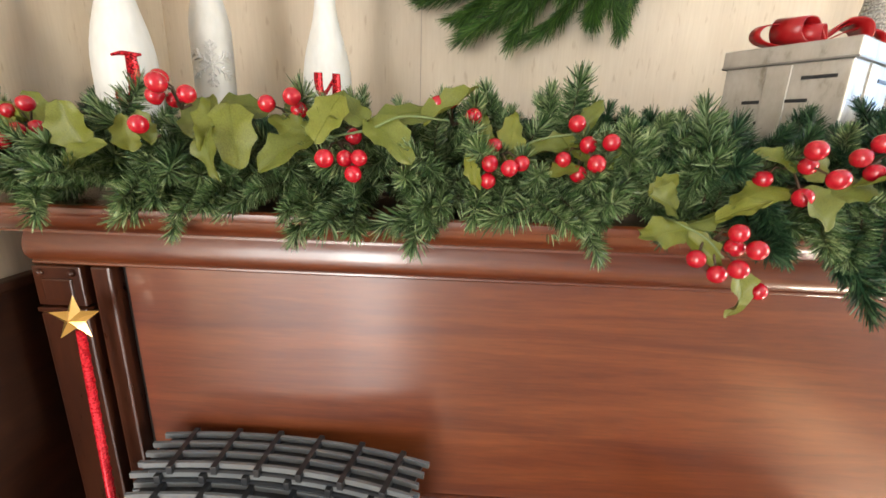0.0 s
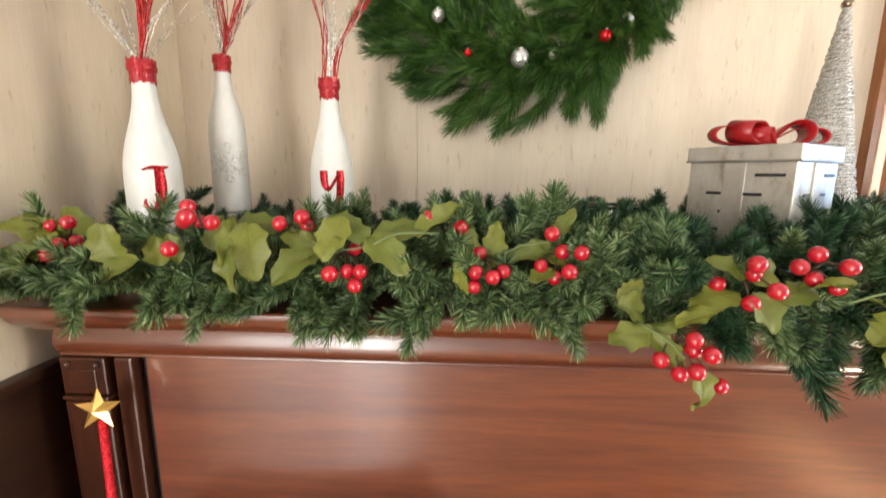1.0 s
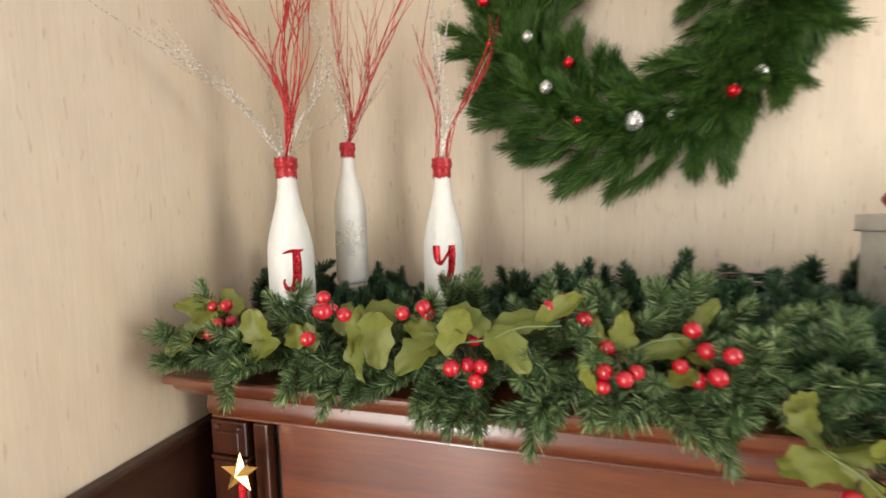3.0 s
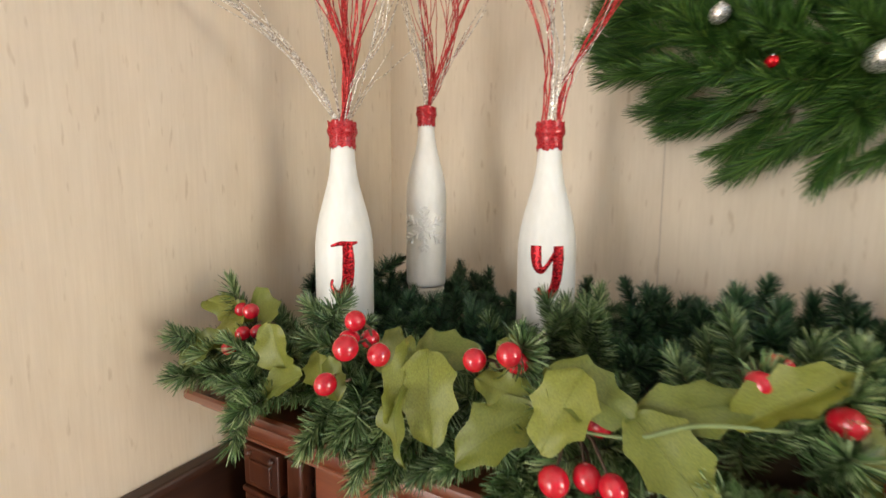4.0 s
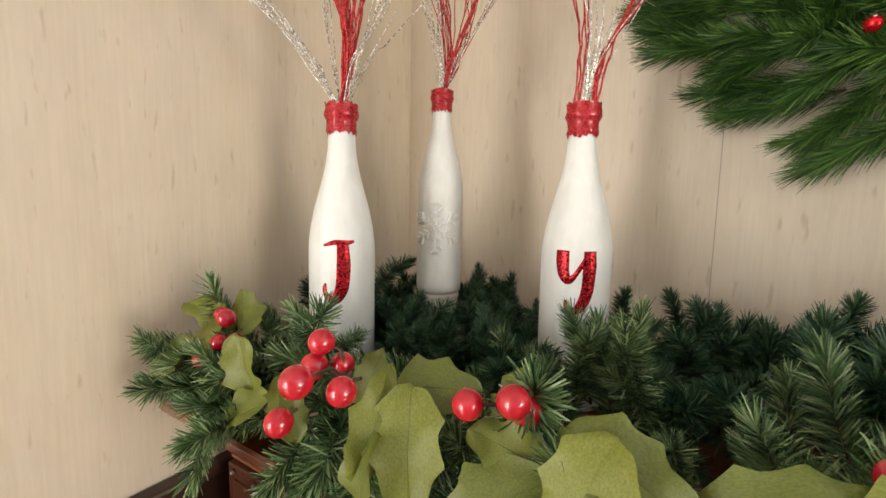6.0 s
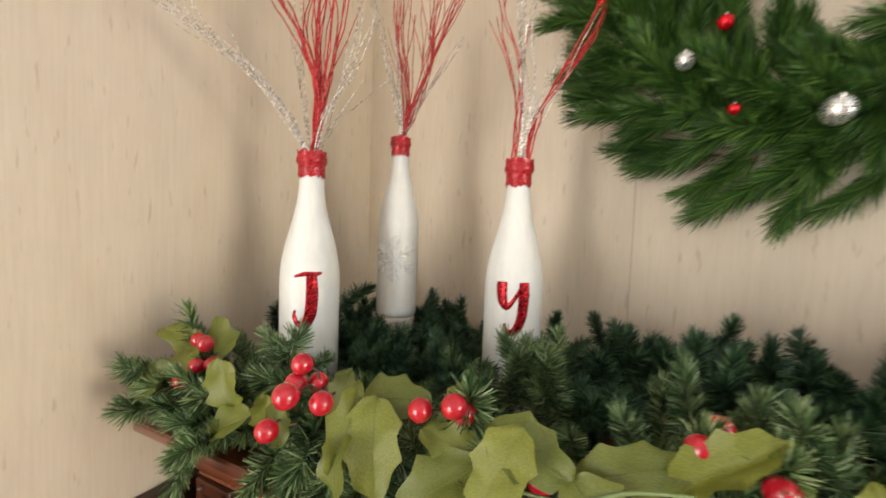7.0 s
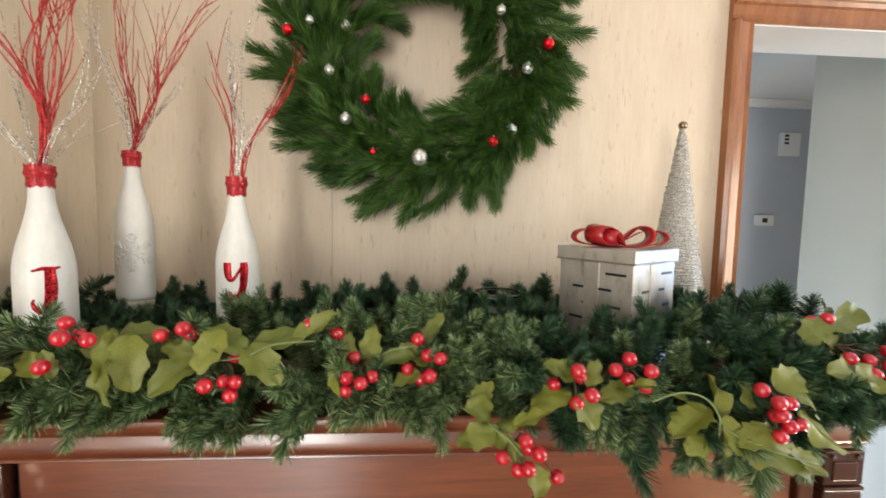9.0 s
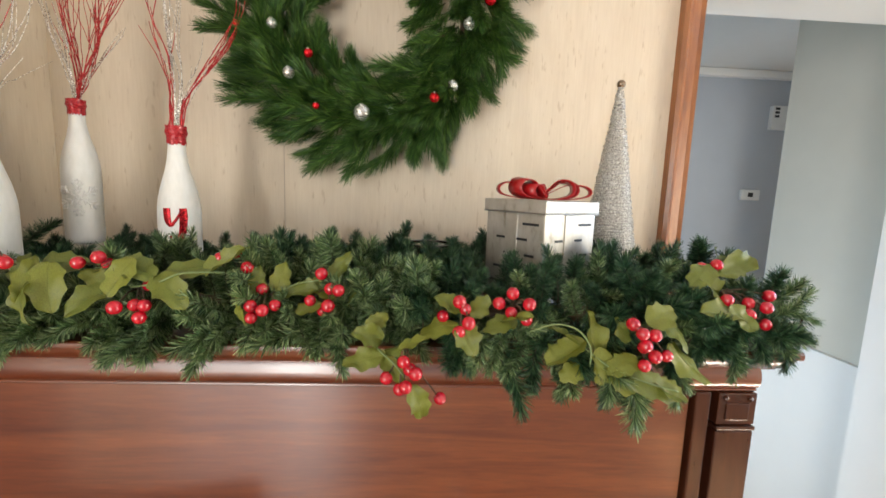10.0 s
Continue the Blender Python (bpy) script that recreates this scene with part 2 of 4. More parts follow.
def tube(points, radii, segs=6, bm=None):
    """A round bar along points."""
    bm = bm or bmesh.new()
    pts = [Vector(p) for p in points]
    rings = []
    side = None
    for i, p in enumerate(pts):
        d = (pts[min(i + 1, len(pts) - 1)] - pts[max(i - 1, 0)]).normalized()
        if side is None:
            side = d.orthogonal().normalized()
        side = (side - d * side.dot(d)).normalized()
        up = d.cross(side)
        r = radii[i] if isinstance(radii, (list, tuple)) else radii
        rings.append([bm.verts.new(p + (side * math.cos(2 * math.pi * k / segs) + up * math.sin(2 * math.pi * k / segs)) * r) for k in range(segs)])
    for a, b in zip(rings, rings[1:]):
        for k in range(segs):
            bm.faces.new((a[k], a[(k + 1) % segs], b[(k + 1) % segs], b[k]))
    bm.faces.new(rings[0][::-1])
    bm.faces.new(rings[-1])
    return bm


def wrapped_stroke(bm, points, widths, radius, lift=0.0007, bulge=0.0):
    """A flat stroke laid round an upright cylinder; points are (across, up) in metres, across from the front (-y)."""
    pts = [Vector(p) for p in points]
    rows = []
    for i, p in enumerate(pts):
        d = (pts[min(i + 1, len(pts) - 1)] - pts[max(i - 1, 0)]).normalized()
        n = Vector((-d.y, d.x))
        row = []
        for s, h in ((-1, 0), (-0.6, 1), (0.6, 1), (1, 0)):
            q = p + n * (widths[i] / 2 * s)
            a = q.x / radius
            r = radius + h * lift + bulge
            row.append(bm.verts.new((r * math.sin(a), -r * math.cos(a), q.y)))
        rows.append(row)
    for a, b in zip(rows, rows[1:]):
        for k in range(3):
            bm.faces.new((a[k], a[k + 1], b[k + 1], b[k]))
    bm.faces.new(rows[0][::-1])
    bm.faces.new(rows[-1])


def smooth_path(ctrl, n=8):
    """Catmull-Rom through the control points."""
    c = [Vector(p) for p in ctrl]
    c = [c[0] * 2 - c[1]] + c + [c[-1] * 2 - c[-2]]
    out = []
    for i in range(1, len(c) - 2):
        for k in range(n):
            t = k / n
            a, b, d, e = c[i - 1], c[i], c[i + 1], c[i + 2]
            out.append(0.5 * (2 * b + (d - a) * t + (2 * a - 5 * b + 4 * d - e) * t * t + (3 * b - a - 3 * d + e) * t ** 3))
    out.append(c[-2])
    return out


def aim(at, way, spin=0.0, scale=1.0):
    """A pose whose +z runs along way."""
    q = Vector(way).to_track_quat("Z", "Y")
    return Matrix.Translation(at) @ q.to_matrix().to_4x4() @ Matrix.Rotation(spin, 4, "Z") @ Matrix.Diagonal((scale, scale, scale, 1))


def structure(ob, label, category):
    return tagged(ob, label, category, kind="structure")


# ---------------------------------------------------------------- the room
DOOR_L, DOOR_R, DOOR_T, WALL_B = 0.835, 1.53, 2.0, 0.93

structure(boxed("floor_boards", (-2.69, 2.75, -3.29, 0.1, 0.001, 0.006), wood("polished_floor_boards", (0.22, 0.115, 0.05), (0.33, 0.19, 0.09), (0.42, 0.26, 0.14), (0.2, 0.32), along="y", coat=1.0, blur=0.24)), "polished brown boards of the room", "floor")
structure(boxed("floor", (-2.7, 2.8, -3.3, 4.0, -0.06, 0.0), FLOOR), "sandy beige carpet of the room", "floor")
structure(boxed("ceiling", (-2.7, 2.8, -3.3, WALL_B, 2.44, 2.5), CEILING), "plain white room ceiling", "ceiling")
structure(boxed("wall_north", (WALL_X - 0.1, DOOR_L, WALL_Y, WALL_B, 0, 2.44), WALLPAPER), "cream woven wallpaper with vertical flecks", "wall")
structure(boxed("wall_north_over_door", (DOOR_L, DOOR_R, WALL_Y, WALL_B, DOOR_T, 2.44), WALLPAPER), "cream wallpapered wall above the doorway", "wall")
structure(boxed("wall_west", (WALL_X - 0.1, WALL_X, 0.05, WALL_Y, 0, 2.44), WALLPAPER), "cream woven wallpaper on the side wall", "wall")
structure(boxed("wall_west_return", (-2.7, WALL_X - 0.1, 0.05, 0.15, 0, 2.44), BEIGE), "plain pale wall behind the side wall", "wall")
structure(boxed("wall_west_far", (-2.8, -2.7, -3.3, 0.15, 0, 2.44), BEIGE), "plain pale wall of the room", "wall")


def wall_with_window(name, along, at0, at1, lo, hi, w0, w1, z0, z1, label):
    """A wall with one opening; along says the axis that it runs along."""
    bm = bmesh.new()
    for a, b, c, d in ((lo, w0, 0, 2.44), (w1, hi, 0, 2.44), (w0, w1, 0, z0), (w0, w1, z1, 2.44)):
        if along == "x":
            box(bm, a, b, at0, at1, c, d)
        else:
            box(bm, at0, at1, a, b, c, d)
    return structure(part(name, bm, BEIGE), label, "wall")


wall_with_window("wall_south", "x", -3.4, -3.3, -2.7, 2.8, -2.3, -0.55, 0.05, 2.15, "plain pale wall with a glazed door opening")
wall_with_window("wall_east", "y", 2.8, 2.9, -3.3, -0.92, -1.75, -1.05, 1.0, 1.6, "plain pale side wall with a window opening")
wall_with_window("wall_east_middle", "y", 2.8, 2.9, -0.92, 0.2, -0.85, 0.05, 0.97, 1.93, "plain pale side wall with a wide window opening")
structure(boxed("wall_east_north", (2.8, 2.9, 0.2, WALL_B, 0, 2.44), BEIGE), "plain pale side wall of the room", "wall")
# This opening is added to hold the blue lamp; it is never in view.
wall_with_window("wall_north_right", "x", WALL_Y, WALL_B, DOOR_R, 2.8, 1.8, 2.5, 0.3, 1.9, "plain pale unseen wall with an opening added for a blue lamp")

structure(boxed("wallpaper_seam", (-0.1210, -0.1198, WALL_Y - 0.0005, WALL_Y + 0.002, 1.301, 2.439), paint("seam_shade", (0.42, 0.35, 0.28), 0.8)), "thin seam between two lengths of wallpaper", "trim")

# dark panelling below the paper on the side wall
structure(boxed("wainscot", (WALL_X, WALL_X + 0.014, 0.05, WALL_Y, 0, 1.172), WAINSCOT, bevel=0.001), "dark stained wood panelling on the lower side wall", "wainscot")
structure(boxed("wainscot_rail", (WALL_X, WALL_X + 0.022, 0.05, WALL_Y, 1.1725, 1.187), WAINSCOT, bevel=0.004), "dark stained wood cap rail of the panelling", "trim")


def casing(name, x0, x1, z0, z1, upright=True):
    """Door trim with a rounded back band."""
    bm = bmesh.new()
    prof = [(0.0, 0.0), (0.0, 0.022), (0.15, 0.027), (0.3, 0.022), (0.36, 0.016), (0.75, 0.013), (0.9, 0.016), (1.0, 0.010), (1.0, 0.0)]
    w = (x1 - x0) if upright else (z1 - z0)
    ends = []
    for e in ((z0, z1) if upright else (x0, x1)):
        ends.append([bm.verts.new((x0 + u * w, WALL_Y - h, e) if upright else (e, WALL_Y - h, z1 - u * w)) for u, h in prof])
    for k in range(len(prof) - 1):
        bm.faces.new((ends[0][k], ends[0][k + 1], ends[1][k + 1], ends[1][k]))
    bm.faces.new(ends[0])
    bm.faces.new(ends[1][::-1])
    bmesh.ops.recalc_face_normals(bm, faces=bm.faces[:])
    return structure(part(name, bm, OAK), "glossy orange-brown wooden door trim", "door trim")


casing("trim_door_left", DOOR_L - 0.056, DOOR_L, 0, DOOR_T)
casing("trim_door_right", DOOR_R, DOOR_R + 0.056, 0, DOOR_T)
casing("trim_door_top", DOOR_L - 0.056, DOOR_R + 0.056, DOOR_T + 0.0005, DOOR_T + 0.056, False)
jamb = bmesh.new()
box(jamb, DOOR_L - 0.012, DOOR_L + 0.003, WALL_Y - 0.004, WALL_B + 0.004, 0, DOOR_T)
box(jamb, DOOR_R - 0.003, DOOR_R + 0.012, WALL_Y - 0.004, WALL_B + 0.004, 0, DOOR_T)
box(jamb, DOOR_L + 0.003, DOOR_R - 0.003, WALL_Y - 0.004, WALL_B + 0.004, DOOR_T - 0.003, DOOR_T + 0.01)
structure(part("door_lining", jamb, WHITE), "white painted lining of the open doorway", "door frame")

# hall beyond the doorway
HALL_Z = 2.287
structure(boxed("hall_ceiling", (0.4, 2.8, WALL_B, 2.6, HALL_Z, HALL_Z + 0.05), CEILING), "white hall ceiling", "ceiling")
structure(boxed("hall_wall_far", (0.4, 2.8, 2.3, 2.4, 0, HALL_Z), BLUE_GREY), "cool grey painted hall wall", "wall")
structure(boxed("hall_wall_left", (0.3, 0.4, WALL_B, 2.4, 0, HALL_Z), GREY), "cool grey painted hall end wall", "wall")
structure(boxed("hall_wall_right", (2.8, 2.9, WALL_B, 2.4, 0, HALL_Z), GREY), "cool grey painted hall end wall", "wall")
structure(boxed("hall_cornice", (0.4, 2.8, 2.255, 2.2995, HALL_Z - 0.05, HALL_Z - 0.0005), WHITE, bevel=0.015), "white cornice under the hall ceiling", "cornice")
structure(boxed("hall_partition", (1.66, 1.76, WALL_B + 0.02, 1.47, 0.985, HALL_Z), HALL_GREY), "grey painted partition wall in the hall", "wall")
structure(boxed("hall_half_wall", (0.86, 1.6445, 1.475, 1.575, 0, 0.975), WHITE, bevel=0.004), "white painted half wall across the hall", "wall")
structure(boxed("hall_partition_base", (1.645, 1.775, WALL_B + 0.02, 1.485, 0, 0.985), WHITE, bevel=0.004), "white painted lower part of the hall partition", "wall")

# ---------------------------------------------------------------- the mantel
ML, MR = -0.558, 0.731     # sides of the mantelpiece

mantel = thing("mantelpiece", (0.085, 0.6, 0), "reddish-brown varnished mahogany fireplace mantelpiece", "mantelpiece")
OFF = Matrix.Translation(mantel.location).inverted()


def mpart(name, bm, material=MAHOGANY, label="", parent=None, smooth=False):
    bmesh.ops.transform(bm, matrix=OFF, verts=bm.verts[:])
    return part(name, bm, material, parent or mantel, label, smooth)


# shelf slab and cornice: one profile returned round both ends (out, z); out is measured from the panel's face
CORNICE = [(0.0, 1.2132), (0.0045, 1.2132), (0.0062, 1.2150), (0.0058, 1.2172), (0.0045, 1.2182), (0.0075, 1.2205), (0.0108, 1.2250), (0.0125, 1.2310), (0.0125, 1.2370),
           (0.0112, 1.2440), (0.0090, 1.2510), (0.0068, 1.2570), (0.0060, 1.2600), (0.030, 1.2605), (0.030, 1.264), (0.0355, 1.2645), (0.043, 1.268), (0.050, 1.274), (0.0545, 1.280), (0.0555, 1.2865), (0.061, 1.2875),
           (0.0665, 1.289), (0.068, 1.2925), (0.0675, 1.2975), (0.065, 1.30)]


def cornice():
    bm = bmesh.new()
    rows = []
    for out, z in CORNICE:
        left, right = out * 0.28, out * 0.15
        rows.append([bm.verts.new(p) for p in ((ML - left, WALL_Y - 0.001, z), (ML - left, FRONT_Y - out, z), (MR + right, FRONT_Y - out, z), (MR + right, WALL_Y - 0.001, z))])
    for a, b in zip(rows, rows[1:]):
        for k in range(3):
            bm.faces.new((a[k], a[k + 1], b[k + 1], b[k]))
    bm.faces.new(rows[-1])
    bm.faces.new(rows[0][::-1])
    bmesh.ops.recalc_face_normals(bm, faces=bm.faces[:])
    return bm


shelf_bm = cornice()
for e in shelf_bm.edges:
    e.smooth = len(e.link_faces) == 2 and e.calc_face_angle(0.0) < radians(34)
mpart("shelf", shelf_bm, label="moulded mahogany mantel shelf with stepped cornice", smooth=True)
PANEL_Z = 0.894
mpart("panel", box(bmesh.new(), -0.447, 0.628, FRONT_Y, 0.46, PANEL_Z, 1.2130), label="glossy flat mahogany front panel with reflections")
mpart("panel_bead", box(bmesh.new(), -0.447, 0.628, FRONT_Y - 0.008, 0.46, PANEL_Z - 0.014, PANEL_Z - 0.001, 0.004))
# Board coloured black as the shade behind the panel and gaps.
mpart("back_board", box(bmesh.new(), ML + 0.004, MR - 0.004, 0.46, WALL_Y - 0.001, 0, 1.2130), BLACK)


def pilaster(x_out, sign):
    """Outer board with a sunk capital, a slim strip, and gaps between, their shade put in as black fill."""
    def span(a, b):
        return sorted((x_out + sign * a, x_out + sign * b))
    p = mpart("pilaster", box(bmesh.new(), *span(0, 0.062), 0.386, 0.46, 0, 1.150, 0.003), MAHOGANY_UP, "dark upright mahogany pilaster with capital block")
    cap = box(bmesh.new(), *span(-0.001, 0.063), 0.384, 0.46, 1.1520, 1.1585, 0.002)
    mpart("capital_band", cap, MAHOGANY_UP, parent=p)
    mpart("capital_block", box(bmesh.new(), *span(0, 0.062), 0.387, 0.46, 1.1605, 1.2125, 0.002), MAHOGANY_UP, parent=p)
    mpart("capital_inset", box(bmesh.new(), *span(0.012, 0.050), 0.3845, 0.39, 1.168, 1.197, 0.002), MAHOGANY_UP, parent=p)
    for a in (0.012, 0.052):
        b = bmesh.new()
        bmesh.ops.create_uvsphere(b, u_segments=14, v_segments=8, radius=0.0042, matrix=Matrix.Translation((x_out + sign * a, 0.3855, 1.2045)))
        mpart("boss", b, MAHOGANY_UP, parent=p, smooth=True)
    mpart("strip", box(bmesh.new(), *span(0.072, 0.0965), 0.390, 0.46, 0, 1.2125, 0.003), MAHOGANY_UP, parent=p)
    mpart("gap", box(bmesh.new(), *span(0.0625, 0.0715), 0.412, 0.46, 0, 1.2125), BLACK, parent=p)
    mpart("gap", box(bmesh.new(), *span(0.097, 0.111), 0.410, 0.46, 0, 1.2125), BLACK, parent=p)


pilaster(ML, 1)
pilaster(MR, -1)

# stove set into the fireplace, its top just under the view
stove = thing("stove", (0.08, 0.3, 0), "black cast iron stove standing in the fireplace", "stove")
boxed("body", (-0.42, 0.42, -0.08, 0.155, 0, 0.80), IRON, stove, bevel=0.01)
boxed("top_plate", (-0.47, 0.47, -0.12, 0.155, 0.8005, 0.826), IRON, stove, bevel=0.006)
STOVE_Z = 0.826

# ---------------------------------------------------------------- bottles with tinsel twigs
PROFILE = [(0.0, 0.006), (0.018, 0.004), (0.0275, 0.0), (0.0315, 0.001), (0.0336, 0.005), (0.0344, 0.012), (0.0346, 0.150), (0.0341, 0.163), (0.0322, 0.178), (0.0285, 0.196),
           (0.0238, 0.213), (0.0195, 0.229), (0.0166, 0.243), (0.0146, 0.257), (0.0137, 0.272), (0.0134, 0.297), (0.0120, 0.298), (0.0, 0.298)]


def collar(k):
    """A red ribbon wound round the neck, with a fringed lower edge and ragged top."""
    bm = bmesh.new()
    segs = 48
    rows = ((0.0156, 0.2735), (0.0163, 0.2765), (0.0158, 0.280), (0.0161, 0.287), (0.0172, 0.289), (0.0185, 0.292), (0.0178, 0.296), (0.0172, 0.299), (0.0178, 0.302))
    rings = []
    for i, (r, z) in enumerate(rows):
        ring = []
        for s in range(segs):
            a = 2 * math.pi * s / segs
            dz = (random.uniform(-0.004, 0.002) if i == 0 else random.uniform(0, 0.0035) if i == len(rows) - 1 else 0)
            rr = (r * 0.94 + random.uniform(-0.0006, 0.0008)) * k
            ring.append(bm.verts.new((rr * math.cos(a), rr * math.sin(a), (z + dz) * k)))
        rings.append(ring)
    for a, b in zip(rings, rings[1:]):
        for s in range(segs):
            bm.faces.new((a[s], a[(s + 1) % segs], b[(s + 1) % segs], b[s]))
    return bm


def twig(parent, ctrl, material, strands=5, spread=0.03, thick=0.0010, forks=2, seed=0, label=""):
    """A bunch of thin glittering wires that leave the neck together, follow the control points and fan out."""
    rnd = random.Random(seed)
    bm = bmesh.new()
    base = [Vector(p) for p in ctrl]
    for s in range(strands):
        off = Vector((rnd.gauss(0, 1), rnd.gauss(0, 0.8), rnd.gauss(0, 0.5))) * spread
        path = smooth_path([tuple(p + off * (i / (len(base) - 1)) ** 1.4 + Vector((rnd.uniform(-1, 1), rnd.uniform(-1, 1), 0)) * (0.0026 if i == 0 else 0.006)) for i, p in enumerate(base)], 5)
        keep = max(6, int(len(path) * rnd.uniform(0.62, 1.0)))
        pts = []
        for i, p in enumerate(path[:keep]):
            q = p + Vector((rnd.uniform(-1, 1), rnd.uniform(-1, 1), 0)) * 0.0011
            q.y = min(q.y, WALL_LOCAL - 0.01)
            q.x = max(q.x, SIDE_LOCAL + 0.008)
            pts.append(q)
        n = len(pts)
        tube(pts, [thick * (1 - 0.5 * i / n) for i in range(n)], 4, bm)
        for f in range(forks):
            k = rnd.randrange(n // 3, n - 1)
            q = pts[k]
            e = ((pts[k] - pts[k - 1]).normalized() + Vector((rnd.uniform(-1, 1), rnd.uniform(-1, 1), rnd.uniform(-0.1, 0.5))) * 0.45).normalized()
            m = rnd.uniform(0.03, 0.10)
            end = q + e * m + Vector((0, 0, 0.012))
            end.y = min(end.y, WALL_LOCAL - 0.008)
            end.x = max(end.x, SIDE_LOCAL + 0.006)
            tube([q, (q + end) / 2 + Vector((rnd.uniform(-1, 1), 0, 0)) * 0.004, end], [thick * 0.75, thick * 0.65, thick * 0.4], 4, bm)
    return part("twig", bm, material, parent, label, True)


def bottle(at, k, label):
    ob = thing("bottle", at, label, "bottle", "painted bottles")
    body = part("body", lathe([(r * k, z * k) for r, z in PROFILE], 48), BOTTLE, ob, "", True)
    part("ribbon_collar", collar(k), RED_CLOTH, ob, "red fringed ribbon round the neck", True)
    return ob


def letter(ob, strokes, turn, kx=1.0, name="letter"):
    bm = bmesh.new()
    for pts, widths in strokes:
        path = smooth_path([(p[0], p[1], 0) for p in pts], 6)
        ws = []
        m = len(path) - 1
        for i in range(len(path)):
            u = i / m * (len(widths) - 1)
            j = min(int(u), len(widths) - 2)
            ws.append(widths[j] + (widths[j + 1] - widths[j]) * (u - j))
        wrapped_stroke(bm, [(p.x * 0.95 * kx, (p.y - 0.128) * 1.02 + 0.133) for p in path], [w * 1.28 * kx for w in ws], 0.0347)
    bmesh.ops.rotate(bm, verts=bm.verts[:], cent=(0, 0, 0), matrix=Matrix.Rotation(turn, 3, "Z"))
    bmesh.ops.recalc_face_normals(bm, faces=bm.faces[:])
    return part(name, bm, RED_GLITTER, ob, "red glitter letter", True)


BJ = (-0.455, 0.462, SHELF)
BY = (-0.238, 0.578, SHELF)
BS = (-0.4225, 0.602, 1.389)
KS = 0.845

WALL_LOCAL, SIDE_LOCAL = WALL_Y - BJ[1], WALL_X - BJ[0]
b = bottle(BJ, 1.0, "white painted wine bottle with red glitter letter J")
letter(b, [([(-0.016, 0.1545), (-0.004, 0.1575), (0.007, 0.157), (0.016, 0.1585)], [0.002, 0.004, 0.0045, 0.002]),
           ([(0.004, 0.157), (0.005, 0.135), (0.003, 0.112), (-0.004, 0.101), (-0.012, 0.103), (-0.016, 0.111), (-0.0145, 0.117)], [0.009, 0.011, 0.0105, 0.008, 0.005, 0.0035, 0.002])], radians(41))
N = (0, 0, 0.294)
twig(b, [N, (0.008, 0, 0.37), (0.006, -0.004, 0.44), (0.022, 0, 0.52), (0.045, 0.01, 0.60), (0.055, 0.02, 0.66)], RED_TWIG, 10, 0.017, 0.0009, 2, 1)
twig(b, [N, (0.013, 0, 0.37), (0.030, 0, 0.45), (0.028, 0, 0.53), (0.060, 0, 0.60)], RED_TWIG, 6, 0.022, 0.0010, 2, 2)
twig(b, [N, (0.010, 0, 0.36), (0.002, -0.01, 0.41), (-0.025, -0.02, 0.465), (-0.065, -0.03, 0.51), (-0.115, -0.04, 0.56)], RED_TWIG, 6, 0.012, 0.0012, 1, 3)
twig(b, [N, (-0.024, -0.025, 0.35), (-0.056, -0.065, 0.400), (-0.105, -0.125, 0.440), (-0.148, -0.18, 0.475)], SILVER_TWIG, 7, 0.015, 0.0008, 1, 4)
twig(b, [N, (0.022, 0, 0.345), (0.055, 0, 0.39), (0.076, 0, 0.46), (0.040, 0, 0.54), (0.016, 0, 0.60)], SILVER_TWIG, 3, 0.008, 0.0008, 1, 5)
twig(b, [N, (0.030, -0.01, 0.315), (0.066, -0.02, 0.338), (0.092, -0.02, 0.344)], SILVER_TWIG, 3, 0.008, 0.0007, 1, 6)
twig(b, [N, (-0.010, 0, 0.36), (-0.035, 0.01, 0.44), (-0.050, 0.02, 0.54)], SILVER_TWIG, 3, 0.02, 0.0008, 1, 7)

WALL_LOCAL, SIDE_LOCAL = WALL_Y - BY[1], WALL_X - BY[0]
b = bottle(BY, 1.0, "white painted wine bottle with red glitter letter y")
letter(b, [([(-0.0165, 0.156), (-0.0165, 0.146), (-0.0145, 0.134), (-0.009, 0.128), (-0.002, 0.133), (0.006, 0.144), (0.012, 0.152)], [0.011, 0.0115, 0.010, 0.007, 0.004, 0.004, 0.005]),
           ([(0.0135, 0.156), (0.014, 0.140), (0.012, 0.118), (0.006, 0.104), (-0.002, 0.099), (-0.009, 0.102), (-0.011, 0.109)], [0.010, 0.0115, 0.0105, 0.009, 0.007, 0.005, 0.003])], radians(18), 0.9)
twig(b, [N, (0.006, 0, 0.38), (-0.004, 0, 0.46), (0.004, 0, 0.54), (0.030, 0, 0.62)], SILVER_TWIG, 7, 0.012, 0.0009, 1, 11)
twig(b, [(-0.008, 0, 0.294), (-0.004, 0, 0.36), (-0.014, 0, 0.42), (-0.034, 0, 0.48), (-0.044, 0, 0.56)], RED_TWIG, 5, 0.010, 0.0011, 1, 12)
twig(b, [(0.008, 0, 0.294), (0.018, 0.008, 0.35), (0.042, 0.030, 0.405), (0.066, 0.06, 0.465), (0.080, 0.085, 0.525), (0.082, 0.105, 0.58)], RED_TWIG, 8, 0.007, 0.0012, 0, 13)
twig(b, [N, (0.020, 0.005, 0.36), (0.044, 0.01, 0.42), (0.050, 0.01, 0.50)], SILVER_TWIG, 3, 0.014, 0.0008, 1, 14)

